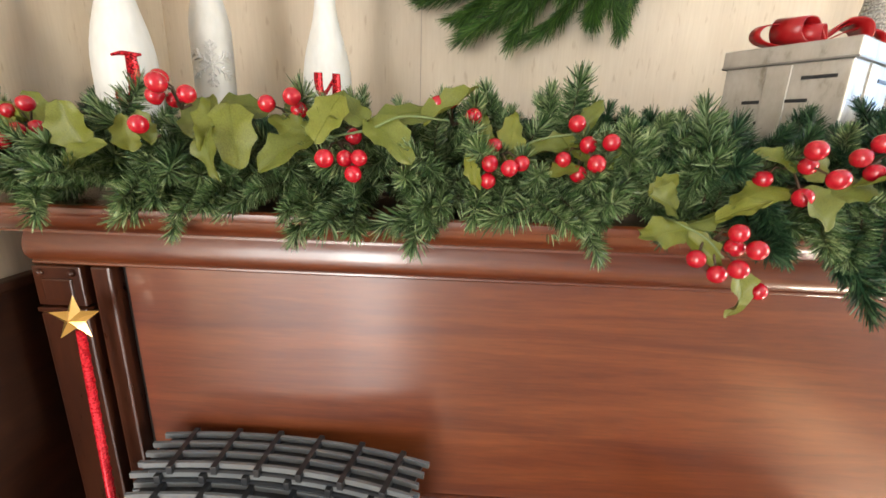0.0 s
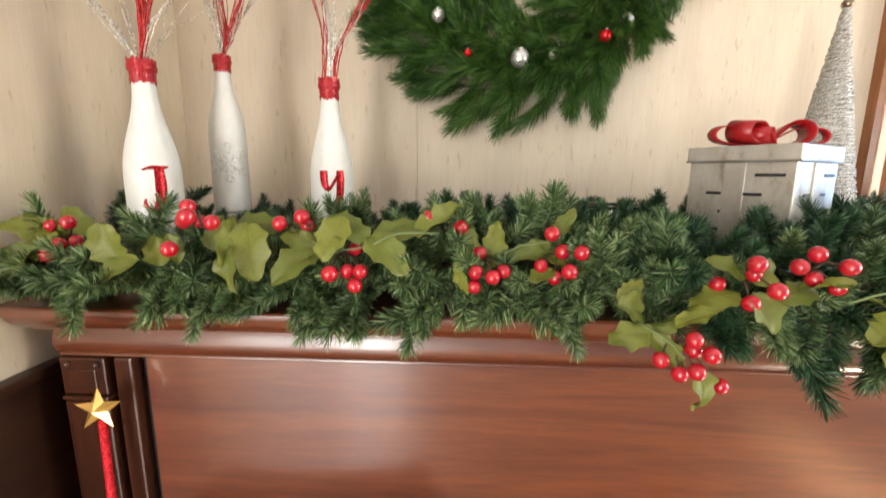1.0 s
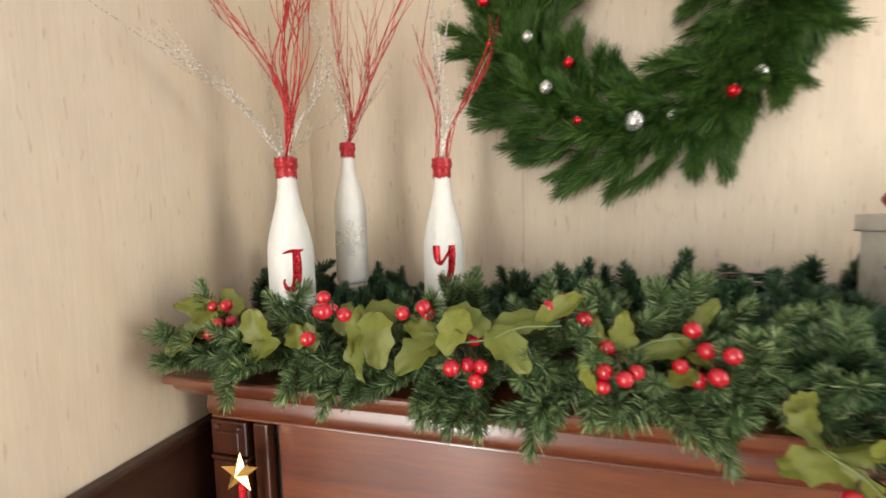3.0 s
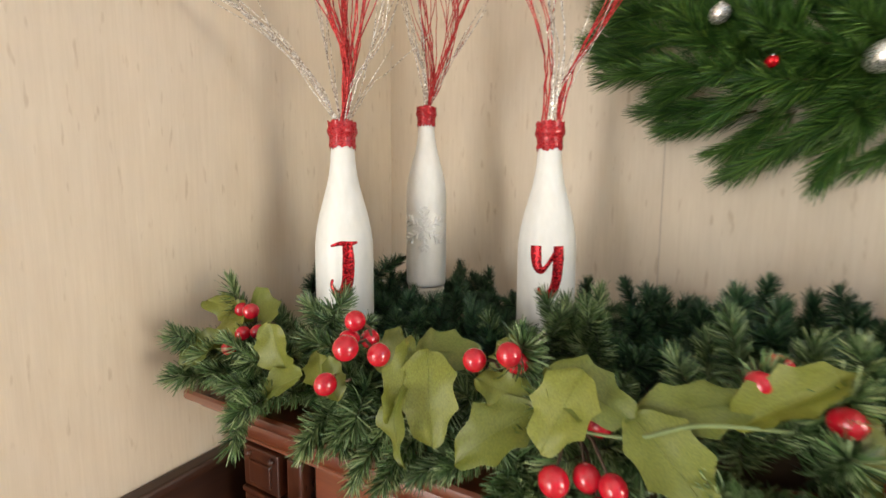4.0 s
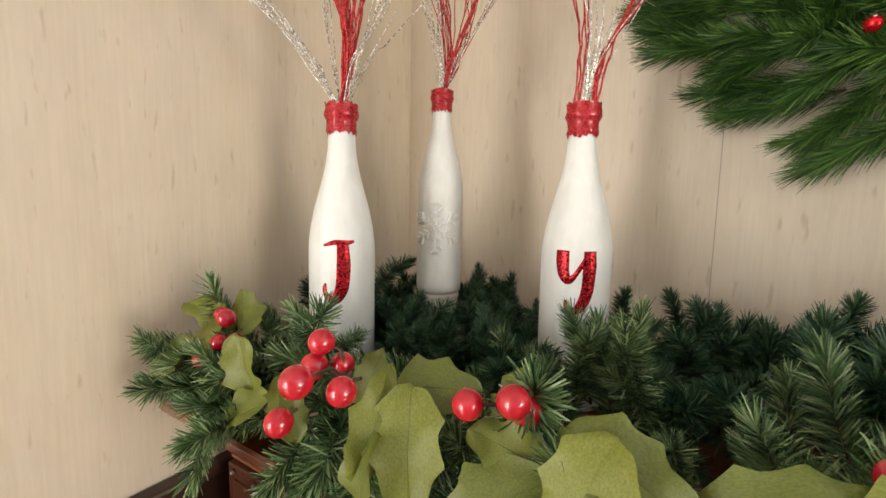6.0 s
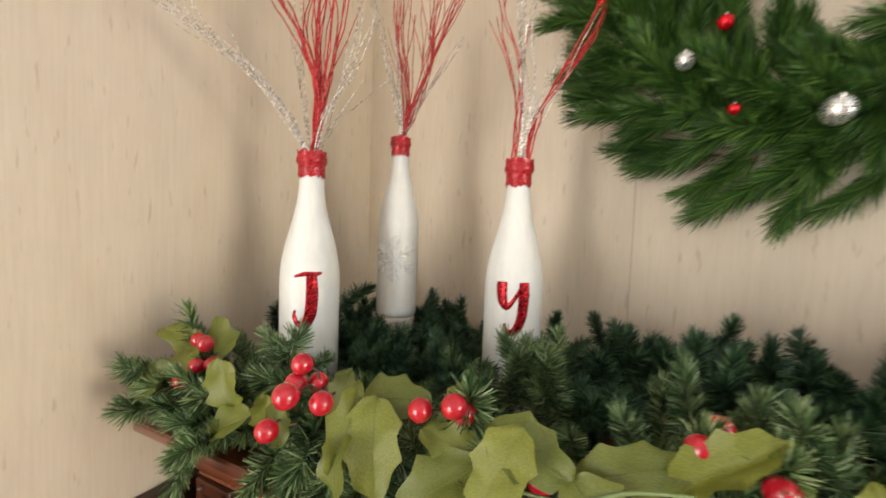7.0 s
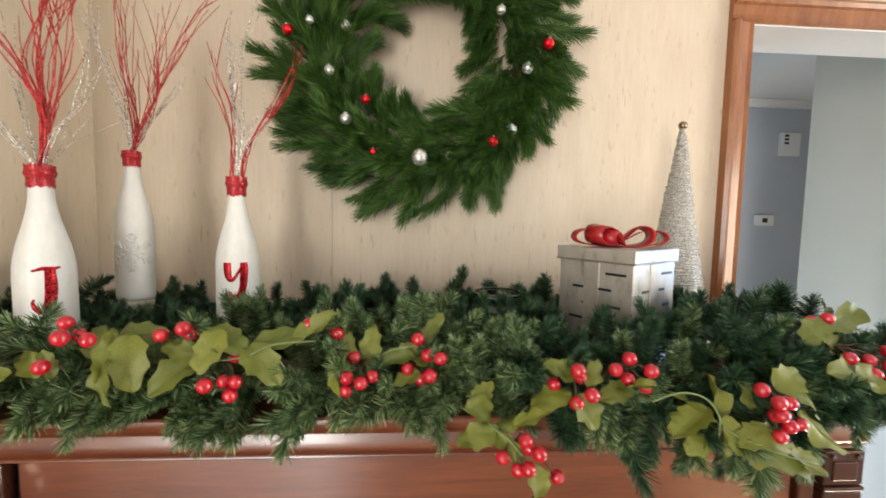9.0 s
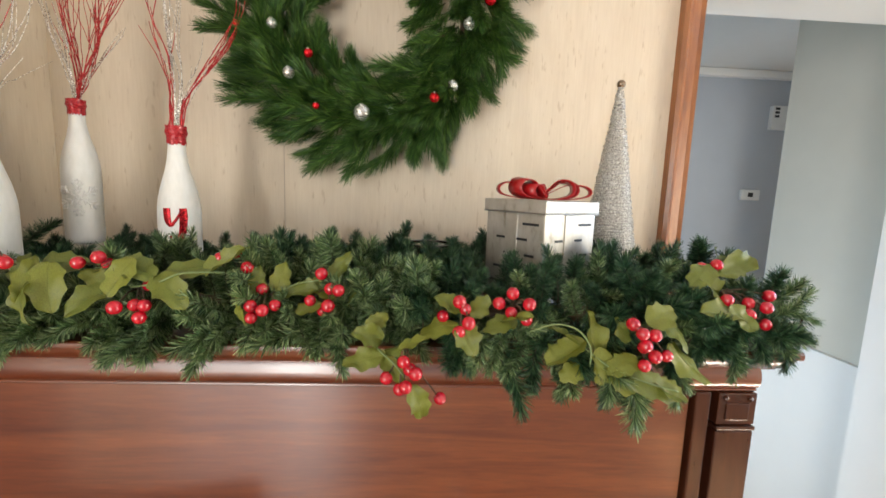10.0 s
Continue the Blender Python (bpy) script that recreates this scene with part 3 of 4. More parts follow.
WALL_LOCAL, SIDE_LOCAL = WALL_Y - BS[1], WALL_X - BS[0]
b = bottle(BS, KS, "white painted bottle with raised white snowflake")
bm = bmesh.new()
for arm in range(6):
    a = radians(60 * arm + 30)
    ux, uz = math.cos(a), math.sin(a)

    def P(r, s):
        return (ux * r - uz * s, 0.084 + uz * r + ux * s)
    wrapped_stroke(bm, [P(0.002, 0), P(0.018, 0), P(0.033, 0)], [0.0042, 0.0036, 0.0026], 0.0294, 0.003)
    for r, ln in ((0.010, 0.008), (0.018, 0.011), (0.026, 0.007)):
        for s in (-1, 1):
            wrapped_stroke(bm, [P(r, 0), P(r + ln * 0.7, s * ln * 0.75)], [0.0032, 0.0026], 0.0295, 0.003)
bmesh.ops.rotate(bm, verts=bm.verts[:], cent=(0, 0, 0), matrix=Matrix.Rotation(radians(24), 3, "Z"))
bmesh.ops.recalc_face_normals(bm, faces=bm.faces[:])
part("snowflake", bm, SNOW, b, "white glitter snowflake in relief")
NS = (0, 0, 0.294 * KS)
twig(b, [NS, (0.006, 0, 0.30), (-0.006, 0, 0.38), (-0.014, 0, 0.47), (-0.010, 0, 0.56)], RED_TWIG, 9, 0.018, 0.0008, 2, 21)
twig(b, [NS, (0.016, 0, 0.29), (0.040, 0, 0.345), (0.036, 0, 0.42), (0.050, 0, 0.52)], RED_TWIG, 7, 0.020, 0.0008, 2, 22)
twig(b, [NS, (0.018, -0.005, 0.29), (0.050, -0.01, 0.35), (0.090, -0.015, 0.42), (0.130, -0.02, 0.48), (0.175, -0.03, 0.515)], RED_TWIG, 6, 0.016, 0.0008, 2, 23)
twig(b, [NS, (0.002, -0.01, 0.29), (-0.012, -0.015, 0.35), (-0.040, -0.02, 0.45), (-0.105, -0.03, 0.54)], SILVER_TWIG, 5, 0.008, 0.0010, 1, 24)
twig(b, [NS, (0.030, 0, 0.30), (0.085, 0, 0.36), (0.125, 0, 0.44)], SILVER_TWIG, 3, 0.014, 0.0008, 1, 25)

# the small bottle's stand
riser = thing("riser", (BS[0], BS[1], SHELF), "small round beige painted stand under a bottle", "stand")
part("stand_body", lathe([(0, 0), (0.026, 0), (0.027, 0.004), (0.025, 0.008), (0.025, 0.080), (0.027, 0.084), (0.026, 0.0885), (0, 0.0885)], 40), BEIGE, riser, "", True)

# ---------------------------------------------------------------- gift box of punched steel
BOX_W, BOX_D, BOX_H = 0.130, 0.131, 0.199
giftbox = thing("gift_box", (0.4065, 0.5205, SHELF), "galvanised steel gift box with punched slots and red bow", "gift box")
giftbox.rotation_euler = (0, 0, radians(33.5))
h, hd2 = BOX_W / 2, BOX_D / 2
boxed("body", (-h, h, -hd2, hd2, 0, 0.178), WHITEWASH, giftbox, bevel=0.002)
boxed("lid", (-h - 0.004, h + 0.004, -hd2 - 0.004, hd2 + 0.004, 0.1785, BOX_H), WHITEWASH, giftbox, "whitewashed steel lid with worn rim", bevel=0.002)
boxed("lid_rim", (-h - 0.0048, h + 0.0048, -hd2 - 0.0048, hd2 + 0.0048, 0.1770, 0.1795), STEEL, giftbox, bevel=0.001)
# Solid dark bars set on the faces stand for the shade inside the slots.
slot_me = {}
for face in range(4):
    turn = Matrix.Rotation(radians(90 * face), 4, "Z")
    out_d, half_w = (hd2, h) if face % 2 == 0 else (h, hd2)
    for row in range(6):
        for col in range(3):
            ln = (0.029, 0.020, 0.034)[(row + col + face) % 3]
            x = -0.043 + 0.043 * col + (0.014 if row % 2 else -0.006)
            if abs(x) + ln / 2 > half_w - 0.004:
                continue
            key = round(ln * 1000)
            if key not in slot_me:
                me = bpy.data.meshes.new("slot")
                bm = box(bmesh.new(), -ln / 2, ln / 2, -0.0012, 0.0012, -0.0021, 0.0021, 0.0008)
                bm.to_mesh(me)
                bm.free()
                slot_me[key] = me
            s = link_mesh("slot", slot_me[key], DARK_PLASTIC, giftbox, "", False)
            s.matrix_local = turn @ Matrix.Translation((x, -out_d, 0.160 - 0.0255 * row))
    strap = part("strap", box(bmesh.new(), -0.013, 0.013, -0.0022, 0.0004, 0.002, 0.176, 0.0007), WHITEWASH, giftbox)
    strap.matrix_local = turn @ Matrix.Translation((-0.004, -out_d, 0))


def ribbon(name, ctrl, width, parent, axis, twist=0.0):
    """A flat springy band along a path; axis is the direction of its width."""
    pts = smooth_path(ctrl, 8)
    bm = bmesh.new()
    ax = Vector(axis).normalized()
    rows = []
    for i, p in enumerate(pts):
        d = (pts[min(i + 1, len(pts) - 1)] - pts[max(i - 1, 0)]).normalized()
        a = Matrix.Rotation(twist * i / len(pts), 3, d) @ ax
        n = d.cross(a).normalized() * 0.0006
        rows.append([bm.verts.new(q) for q in (p - a * width / 2 + n, p + a * width / 2 + n, p + a * width / 2 - n, p - a * width / 2 - n)])
    for a, b2 in zip(rows, rows[1:]):
        for k in range(4):
            bm.faces.new((a[k], a[(k + 1) % 4], b2[(k + 1) % 4], b2[k]))
    bm.faces.new(rows[0])
    bm.faces.new(rows[-1][::-1])
    bmesh.ops.recalc_face_normals(bm, faces=bm.faces[:])
    return part(name, bm, RED_ENAMEL, parent, "", True)


bow = link_mesh("bow", from_lists("bow", [(0, 0, 0), (0.012, 0, 0), (0.012, 0.012, 0), (0, 0.012, 0), (0.006, 0.006, 0.01)], [(0, 1, 4), (1, 2, 4), (2, 3, 4), (3, 0, 4), (3, 2, 1, 0)]), RED_ENAMEL, giftbox, "red tin ribbon bow with curled loops", False)
bow.location = (0, 0, BOX_H)
# loops by direction, reach, width and height
for a, ln, w, hi in ((150, 0.078, 0.017, 0.028), (168, 0.056, 0.036, 0.034), (186, 0.040, 0.030, 0.026), (-42, 0.052, 0.034, 0.032), (-24, 0.064, 0.024, 0.030), (-30, 0.088, 0.013, 0.026), (60, 0.050, 0.026, 0.026)):
    u = Vector((math.cos(radians(a)), math.sin(radians(a)), 0))
    ax = Vector((-u.y, u.x, 0))
    z = Vector((0, 0, hi))
    ribbon("loop", [z * 0.06, u * ln * 0.5 + z * 0.08, u * ln * 0.90 + z * 0.28, u * ln + z * 0.64, u * ln * 0.86 + z * 0.98, u * ln * 0.5 + z * 1.0, u * ln * 0.2 + z * 0.55, z * 0.2], w, bow, ax, 0.2)

# ---------------------------------------------------------------- cone tree and jar
cone = thing("cone_tree", (0.585, 0.640, SHELF), "slim cone tree wound with champagne coloured wire", "christmas tree")
CR, CH = 0.068, 0.421
part("core", lathe([(0, 0), (CR * 0.97, 0), (CR * 0.97, 0.004), (0.0035, CH), (0, CH)], 40), ROPE, cone, "", True)
rnd = random.Random(5)
pts, turns = [], 105
for i in range(turns * 16):
    u = i / (turns * 16)
    r = CR * (1 - u) + 0.004 * u + rnd.uniform(-0.0009, 0.0014)
    a = 2 * math.pi * turns * u
    pts.append((r * math.cos(a), r * math.sin(a), CH * u + 0.003 + rnd.uniform(-0.0020, 0.0020)))
part("wire_winding", tube(pts, 0.0017, 4), ROPE, cone, "wound glittering wire", True)
bm = bmesh.new()
bmesh.ops.create_uvsphere(bm, u_segments=20, v_segments=12, radius=0.0085, matrix=Matrix.Translation((0, 0, CH + 0.009)))
part("finial", bm, Mat("brown_metal_bead", (0.3, 0.22, 0.15), 0.25, 0.8).m, cone, "round brown metal bead", True)

jar = thing("glass_jar", (0.216, 0.575, SHELF), "clear round glass candle jar among the greenery", "jar")
part("glass", lathe([(0, 0.002), (0.040, 0.002), (0.045, 0.008), (0.046, 0.095), (0.043, 0.105), (0.044, 0.112), (0.0415, 0.112), (0.0405, 0.104), (0.0435, 0.094), (0.0425, 0.010), (0, 0.006)], 44), GLASS, jar, "", True)
part("rim_band", lathe([(0.0445, 0.110), (0.0452, 0.1105), (0.0452, 0.1118), (0.0445, 0.1124), (0.0436, 0.1124), (0.0436, 0.110), (0.0445, 0.110)], 44), Mat("pewter", (0.24, 0.23, 0.2), 0.4, 0.9).m, jar, "dull metal rim", True)

# ---------------------------------------------------------------- greenery


def branch_mesh(seed, length, n, needle, width, droop, flare):
    """A stem with flat needles all round; it starts at the origin and runs along +z."""
    rnd = random.Random(seed)
    V, F = [], []
    bend = Vector((rnd.uniform(-1, 1), rnd.uniform(-1, 1), 0)) * droop
    def at(u):
        return Vector((0, 0, length * u)) + bend * (u * u * length)
    k = 5
    for i in range(6):
        u = i / 5
        p = at(u)
        r = 0.0016 * (1 - 0.6 * u)
        for s in range(k):
            a = 2 * math.pi * s / k
            V.append(p + Vector((r * math.cos(a), r * math.sin(a), 0)))
    for i in range(5):
        for s in range(k):
            F.append((i * k + s, i * k + (s + 1) % k, (i + 1) * k + (s + 1) % k, (i + 1) * k + s))
    stem_faces = len(F)
    for i in range(n):
        u = rnd.random() ** 0.75
        p = at(u * 0.97)
        d0 = (at(min(u + 0.05, 1)) - at(u - 0.05)).normalized()
        a = rnd.uniform(0, 2 * math.pi)
        out = Vector((math.cos(a), math.sin(a), 0))
        lean = flare * rnd.uniform(0.72, 1.1) * (1.08 - 0.38 * u ** 3)
        if u > 0.93:
            lean *= rnd.uniform(0.15, 1.0)
        d = (d0 * math.cos(lean) + out * math.sin(lean)).normalized()
        ln = needle * rnd.uniform(0.75, 1.1)
        side = d.cross(Vector((rnd.uniform(-1, 1), rnd.uniform(-1, 1), rnd.uniform(-1, 1)))).normalized()
        w = width * rnd.uniform(0.75, 1.15) / 2
        curve = side.cross(d) * ln * rnd.uniform(-0.07, 0.07)
        b = len(V)
        V += [p + side * w, p - side * w, p + d * ln * 0.6 - side * w + curve, p + d * ln * 0.6 + side * w + curve, p + d * ln - side * w * 0.45, p + d * ln + side * w * 0.45]
        F += [(b, b + 1, b + 2, b + 3), (b + 3, b + 2, b + 4, b + 5)]
    me = from_lists("branch", V, F)
    return me, stem_faces


def branch_set(count, needle_mat, base_seed, **kw):
    out = []
    for i in range(count):
        spec = {k: (v(i) if callable(v) else v) for k, v in kw.items()}
        me, sf = branch_mesh(base_seed + i, **spec)
        me.materials.append(needle_mat)
        me.materials.append(STEM)
        for p in me.polygons[:sf]:
            p.material_index = 1
        out.append(me)
    return out


BLOCKED = [(BJ[0], BJ[1], 0.043), (BY[0], BY[1], 0.043), (BS[0], BS[1], 0.049), (0.585, 0.640, 0.07), (0.216, 0.575, 0.05), (0.4065, 0.5205, 0.088)]


def clear(base, way, ln):
    top = base[2] + way[2] * ln
    if base[0] < -0.12 and top > (1.404 if base[1] < 0.405 else 1.385 if base[1] < 0.6 else 1.41):
        return False
    for k in range(6):
        p = Vector(base) + Vector(way) * ln * k / 5
        if p.y > WALL_Y - 0.025 or p.x < WALL_X + 0.072:
            return False
        if p.y > 0.332 and ML - 0.03 < p.x < MR + 0.03 and p.z < SHELF + 0.012:
            return False
        if p.z < SHELF and p.y > 0.328 and p.x < MR + 0.02:
            return False
        for x, y, r in BLOCKED:
            if (p.x - x) ** 2 + (p.y - y) ** 2 < r * r:
                return False
    return True


FRONT_SET = branch_set(10, FRONT_NEEDLES, 100, length=lambda i: 0.074 + 0.003 * i, n=600, needle=0.0215, width=0.00125, droop=0.45, flare=1.1)
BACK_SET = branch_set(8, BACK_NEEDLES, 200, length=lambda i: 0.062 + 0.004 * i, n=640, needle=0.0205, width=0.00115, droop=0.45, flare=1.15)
rnd = random.Random(77)


def place_branch(garland, meshes, base, way, scale=1.0):
    o = new("branch", rnd.choice(meshes))
    o.parent = garland
    o.matrix_local = Matrix.Translation(garland.location).inverted() @ aim(base, way, rnd.uniform(0, 6.28), scale)
    return o


garland = thing("front_garland", (0.08, 0.42, SHELF), "frosted green artificial pine garland along the mantel's edge", "garland")


def core(x):
    """The garland's middle line: it sags over the edge towards the right."""
    s = max(0.0, min(1.0, (x - 0.12) / 0.25))
    return Vector((x, 0.418 - 0.045 * s + 0.012 * math.sin(x * 21), 1.338 + 0.006 * math.sin(x * 17) - 0.006 * s))


made = 0
while made < 190:
    x = rnd.uniform(-0.53, 0.715)
    s = max(0.0, min(1.0, (x - 0.15) / 0.2))
    phi = radians(rnd.uniform(-34 - 22 * s, 80) if rnd.random() < 0.75 else rnd.uniform(60, 125))
    way = Vector((rnd.uniform(-0.75, 0.75), -math.cos(phi), math.sin(phi))).normalized()
    sc = rnd.uniform(0.75, 1.08) * (0.8 if phi > radians(45) else 1.0)
    base = core(x) + Vector((0, rnd.uniform(-0.03, 0.05), rnd.uniform(-0.012, 0.012))) + way * 0.012
    if clear(base, way, 0.09 * sc):
        # To the right, darker needles put the garland's shading into its colour.
        place_branch(garland, BACK_SET if x > 0.10 and rnd.random() < 0.78 else FRONT_SET, base, way, sc)
        made += 1

# the left end, by the wall
made = tries = 0
while made < 18 and tries < 3000:
    tries += 1
    base = Vector((rnd.uniform(-0.545, -0.44), rnd.uniform(0.37, 0.45), SHELF + rnd.uniform(0.02, 0.045)))
    way = Vector((rnd.uniform(-1, 0.6), -1, rnd.uniform(-0.25, 0.2))).normalized()
    if base.x + way.x * 0.075 > -0.545 and clear(base, way, 0.085):
        place_branch(garland, FRONT_SET, base, way, rnd.uniform(0.62, 0.85))
        made += 1
# low ones that cover the shelf's edge
made = 0
while made < 100:
    x = rnd.uniform(-0.56, 0.70)
    way = Vector((rnd.uniform(-0.7, 0.7) - (0.5 if x < -0.5 else 0), -1, rnd.uniform(-0.30, 0.28))).normalized()
    base = Vector((x, rnd.uniform(0.368, 0.395), SHELF + rnd.uniform(0.018, 0.038)))
    if base.x + way.x * 0.09 > -0.54 and clear(base, way, 0.07):
        place_branch(garland, FRONT_SET, base, way, rnd.uniform(0.7, 0.92))
        made += 1

# tips that hang over the edge
for x, z, y, n in ((-0.335, 1.292, 0.315, 2), (-0.175, 1.275, 0.315, 4), (-0.055, 1.285, 0.312, 3), (-0.26, 1.305, 0.31, 2), (0.04, 1.30, 0.31, 2), (0.10, 1.305, 0.31, 2)):
    for i in range(n):
        tip = Vector((x + rnd.uniform(-0.03, 0.03), y + rnd.uniform(-0.012, 0.004), z + rnd.uniform(-0.008, 0.014)))
        base = Vector((x + rnd.uniform(-0.05, 0.05), 0.368, 1.338))
        place_branch(garland, FRONT_SET, base, (tip - base).normalized(), (tip - base).length / 0.092)
for x, z, y, n in ((0.27, 1.268, 0.295, 4), (0.34, 1.25, 0.285, 4), (0.40, 1.235, 0.285, 4), (0.455, 1.208, 0.285, 4), (0.43, 1.255, 0.275, 3), (0.52, 1.25, 0.285, 3), (0.58, 1.275, 0.285, 3), (0.64, 1.268, 0.30, 3), (0.69, 1.278, 0.31, 2)):
    for i in range(n):
        tip = Vector((x + rnd.uniform(-0.03, 0.03), y + rnd.uniform(-0.015, 0.012), z + rnd.uniform(-0.01, 0.03)))
        base = Vector((x + rnd.uniform(-0.05, 0.05), rnd.uniform(0.31, 0.325), max(1.318, z + 0.075)))
        place_branch(garland, BACK_SET if rnd.random() < 0.4 else FRONT_SET, base, (tip - base).normalized(), max(0.74, (tip - base).length / 0.10))
# the end that reaches past the mantel
for i in range(24):
    base = Vector((0.685 + rnd.uniform(-0.04, 0.02), rnd.uniform(0.33, 0.5), 1.335 + rnd.uniform(-0.005, 0.03)))
    way = Vector((1.0, rnd.uniform(-0.9, 0.5), rnd.uniform(-0.75, 0.55))).normalized()
    if base.x + way.x * 0.08 > MR + 0.03 or way.z > -0.1:
        place_branch(garland, FRONT_SET, base, way, rnd.uniform(0.55, 0.74))

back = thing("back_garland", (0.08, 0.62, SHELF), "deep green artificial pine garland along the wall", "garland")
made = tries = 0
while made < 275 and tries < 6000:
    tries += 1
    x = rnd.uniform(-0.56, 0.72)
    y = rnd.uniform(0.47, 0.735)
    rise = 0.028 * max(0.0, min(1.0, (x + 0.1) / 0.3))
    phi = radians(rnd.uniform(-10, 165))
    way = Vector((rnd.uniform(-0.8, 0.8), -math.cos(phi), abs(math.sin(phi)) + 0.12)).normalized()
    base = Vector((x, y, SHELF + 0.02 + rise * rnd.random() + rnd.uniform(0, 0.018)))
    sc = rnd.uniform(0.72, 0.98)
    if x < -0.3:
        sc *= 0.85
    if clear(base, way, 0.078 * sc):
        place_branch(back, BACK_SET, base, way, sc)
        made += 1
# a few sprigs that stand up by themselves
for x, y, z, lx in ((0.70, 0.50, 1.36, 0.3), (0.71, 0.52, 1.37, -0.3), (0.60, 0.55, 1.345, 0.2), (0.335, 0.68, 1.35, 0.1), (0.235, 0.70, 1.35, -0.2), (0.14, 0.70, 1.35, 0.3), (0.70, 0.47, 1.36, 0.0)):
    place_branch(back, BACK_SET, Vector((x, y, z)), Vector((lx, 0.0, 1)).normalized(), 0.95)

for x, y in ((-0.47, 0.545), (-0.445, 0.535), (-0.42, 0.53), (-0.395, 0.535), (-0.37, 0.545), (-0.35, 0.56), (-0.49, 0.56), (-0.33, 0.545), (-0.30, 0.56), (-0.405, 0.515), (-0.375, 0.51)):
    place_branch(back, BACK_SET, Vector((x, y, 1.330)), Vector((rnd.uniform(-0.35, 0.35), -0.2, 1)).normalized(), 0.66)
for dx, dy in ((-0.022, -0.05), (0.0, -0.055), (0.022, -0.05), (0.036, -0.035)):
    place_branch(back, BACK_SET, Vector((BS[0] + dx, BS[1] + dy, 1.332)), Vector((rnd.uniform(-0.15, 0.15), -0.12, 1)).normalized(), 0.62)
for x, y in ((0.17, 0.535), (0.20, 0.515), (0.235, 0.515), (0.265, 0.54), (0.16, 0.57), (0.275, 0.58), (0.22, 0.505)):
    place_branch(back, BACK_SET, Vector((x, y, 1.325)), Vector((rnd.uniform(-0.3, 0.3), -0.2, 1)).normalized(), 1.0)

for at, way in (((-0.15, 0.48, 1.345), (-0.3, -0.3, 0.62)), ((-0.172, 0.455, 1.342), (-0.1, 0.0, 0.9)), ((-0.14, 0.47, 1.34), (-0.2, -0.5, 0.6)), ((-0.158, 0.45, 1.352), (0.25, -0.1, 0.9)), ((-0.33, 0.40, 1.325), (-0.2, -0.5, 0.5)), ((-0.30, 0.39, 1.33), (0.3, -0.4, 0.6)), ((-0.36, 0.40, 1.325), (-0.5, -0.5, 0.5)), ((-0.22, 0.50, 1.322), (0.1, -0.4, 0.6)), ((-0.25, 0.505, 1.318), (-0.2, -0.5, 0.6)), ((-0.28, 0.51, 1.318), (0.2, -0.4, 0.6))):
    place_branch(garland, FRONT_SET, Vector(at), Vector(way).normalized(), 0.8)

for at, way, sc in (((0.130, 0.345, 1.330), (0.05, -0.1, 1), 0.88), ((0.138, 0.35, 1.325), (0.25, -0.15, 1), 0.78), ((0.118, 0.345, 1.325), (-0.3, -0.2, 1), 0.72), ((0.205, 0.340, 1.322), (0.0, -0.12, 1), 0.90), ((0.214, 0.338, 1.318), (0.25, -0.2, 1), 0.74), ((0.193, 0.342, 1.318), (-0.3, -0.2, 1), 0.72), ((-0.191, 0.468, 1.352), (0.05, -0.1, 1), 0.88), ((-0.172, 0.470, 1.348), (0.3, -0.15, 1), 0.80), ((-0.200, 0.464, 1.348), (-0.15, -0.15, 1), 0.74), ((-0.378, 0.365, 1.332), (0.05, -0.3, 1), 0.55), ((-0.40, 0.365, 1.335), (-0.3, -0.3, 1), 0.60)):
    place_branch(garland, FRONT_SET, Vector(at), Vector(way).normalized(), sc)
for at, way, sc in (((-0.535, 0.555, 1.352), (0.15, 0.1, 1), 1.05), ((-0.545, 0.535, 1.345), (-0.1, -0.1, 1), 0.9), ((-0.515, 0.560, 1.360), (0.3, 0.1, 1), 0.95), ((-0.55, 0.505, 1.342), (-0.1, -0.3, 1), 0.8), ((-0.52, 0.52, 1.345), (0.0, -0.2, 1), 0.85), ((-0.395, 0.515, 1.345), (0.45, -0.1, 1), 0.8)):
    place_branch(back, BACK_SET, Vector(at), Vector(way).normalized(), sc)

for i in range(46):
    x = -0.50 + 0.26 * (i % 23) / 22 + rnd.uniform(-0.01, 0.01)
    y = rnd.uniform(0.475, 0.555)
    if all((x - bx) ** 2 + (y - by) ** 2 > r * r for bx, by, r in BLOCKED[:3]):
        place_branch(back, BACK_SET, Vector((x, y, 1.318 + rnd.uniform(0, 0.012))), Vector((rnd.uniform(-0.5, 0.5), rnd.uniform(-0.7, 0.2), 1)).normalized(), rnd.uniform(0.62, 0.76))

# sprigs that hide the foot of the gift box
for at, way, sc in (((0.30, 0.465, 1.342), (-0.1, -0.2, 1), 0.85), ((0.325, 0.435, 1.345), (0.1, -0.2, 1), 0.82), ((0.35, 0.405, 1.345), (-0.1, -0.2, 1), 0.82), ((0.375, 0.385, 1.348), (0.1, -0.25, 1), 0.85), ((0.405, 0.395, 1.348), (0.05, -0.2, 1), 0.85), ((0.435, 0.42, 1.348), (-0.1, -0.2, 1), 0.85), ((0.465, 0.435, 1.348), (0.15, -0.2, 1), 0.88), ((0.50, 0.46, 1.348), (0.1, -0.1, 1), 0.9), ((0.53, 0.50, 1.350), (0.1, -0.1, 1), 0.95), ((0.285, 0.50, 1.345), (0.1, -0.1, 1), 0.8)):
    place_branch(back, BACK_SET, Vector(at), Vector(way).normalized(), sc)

core_bm = tube([tuple(core(-0.54 + i * 0.035)) for i in range(36)], 0.014, 6)
bmesh.ops.translate(core_bm, vec=-garland.location, verts=core_bm.verts[:])
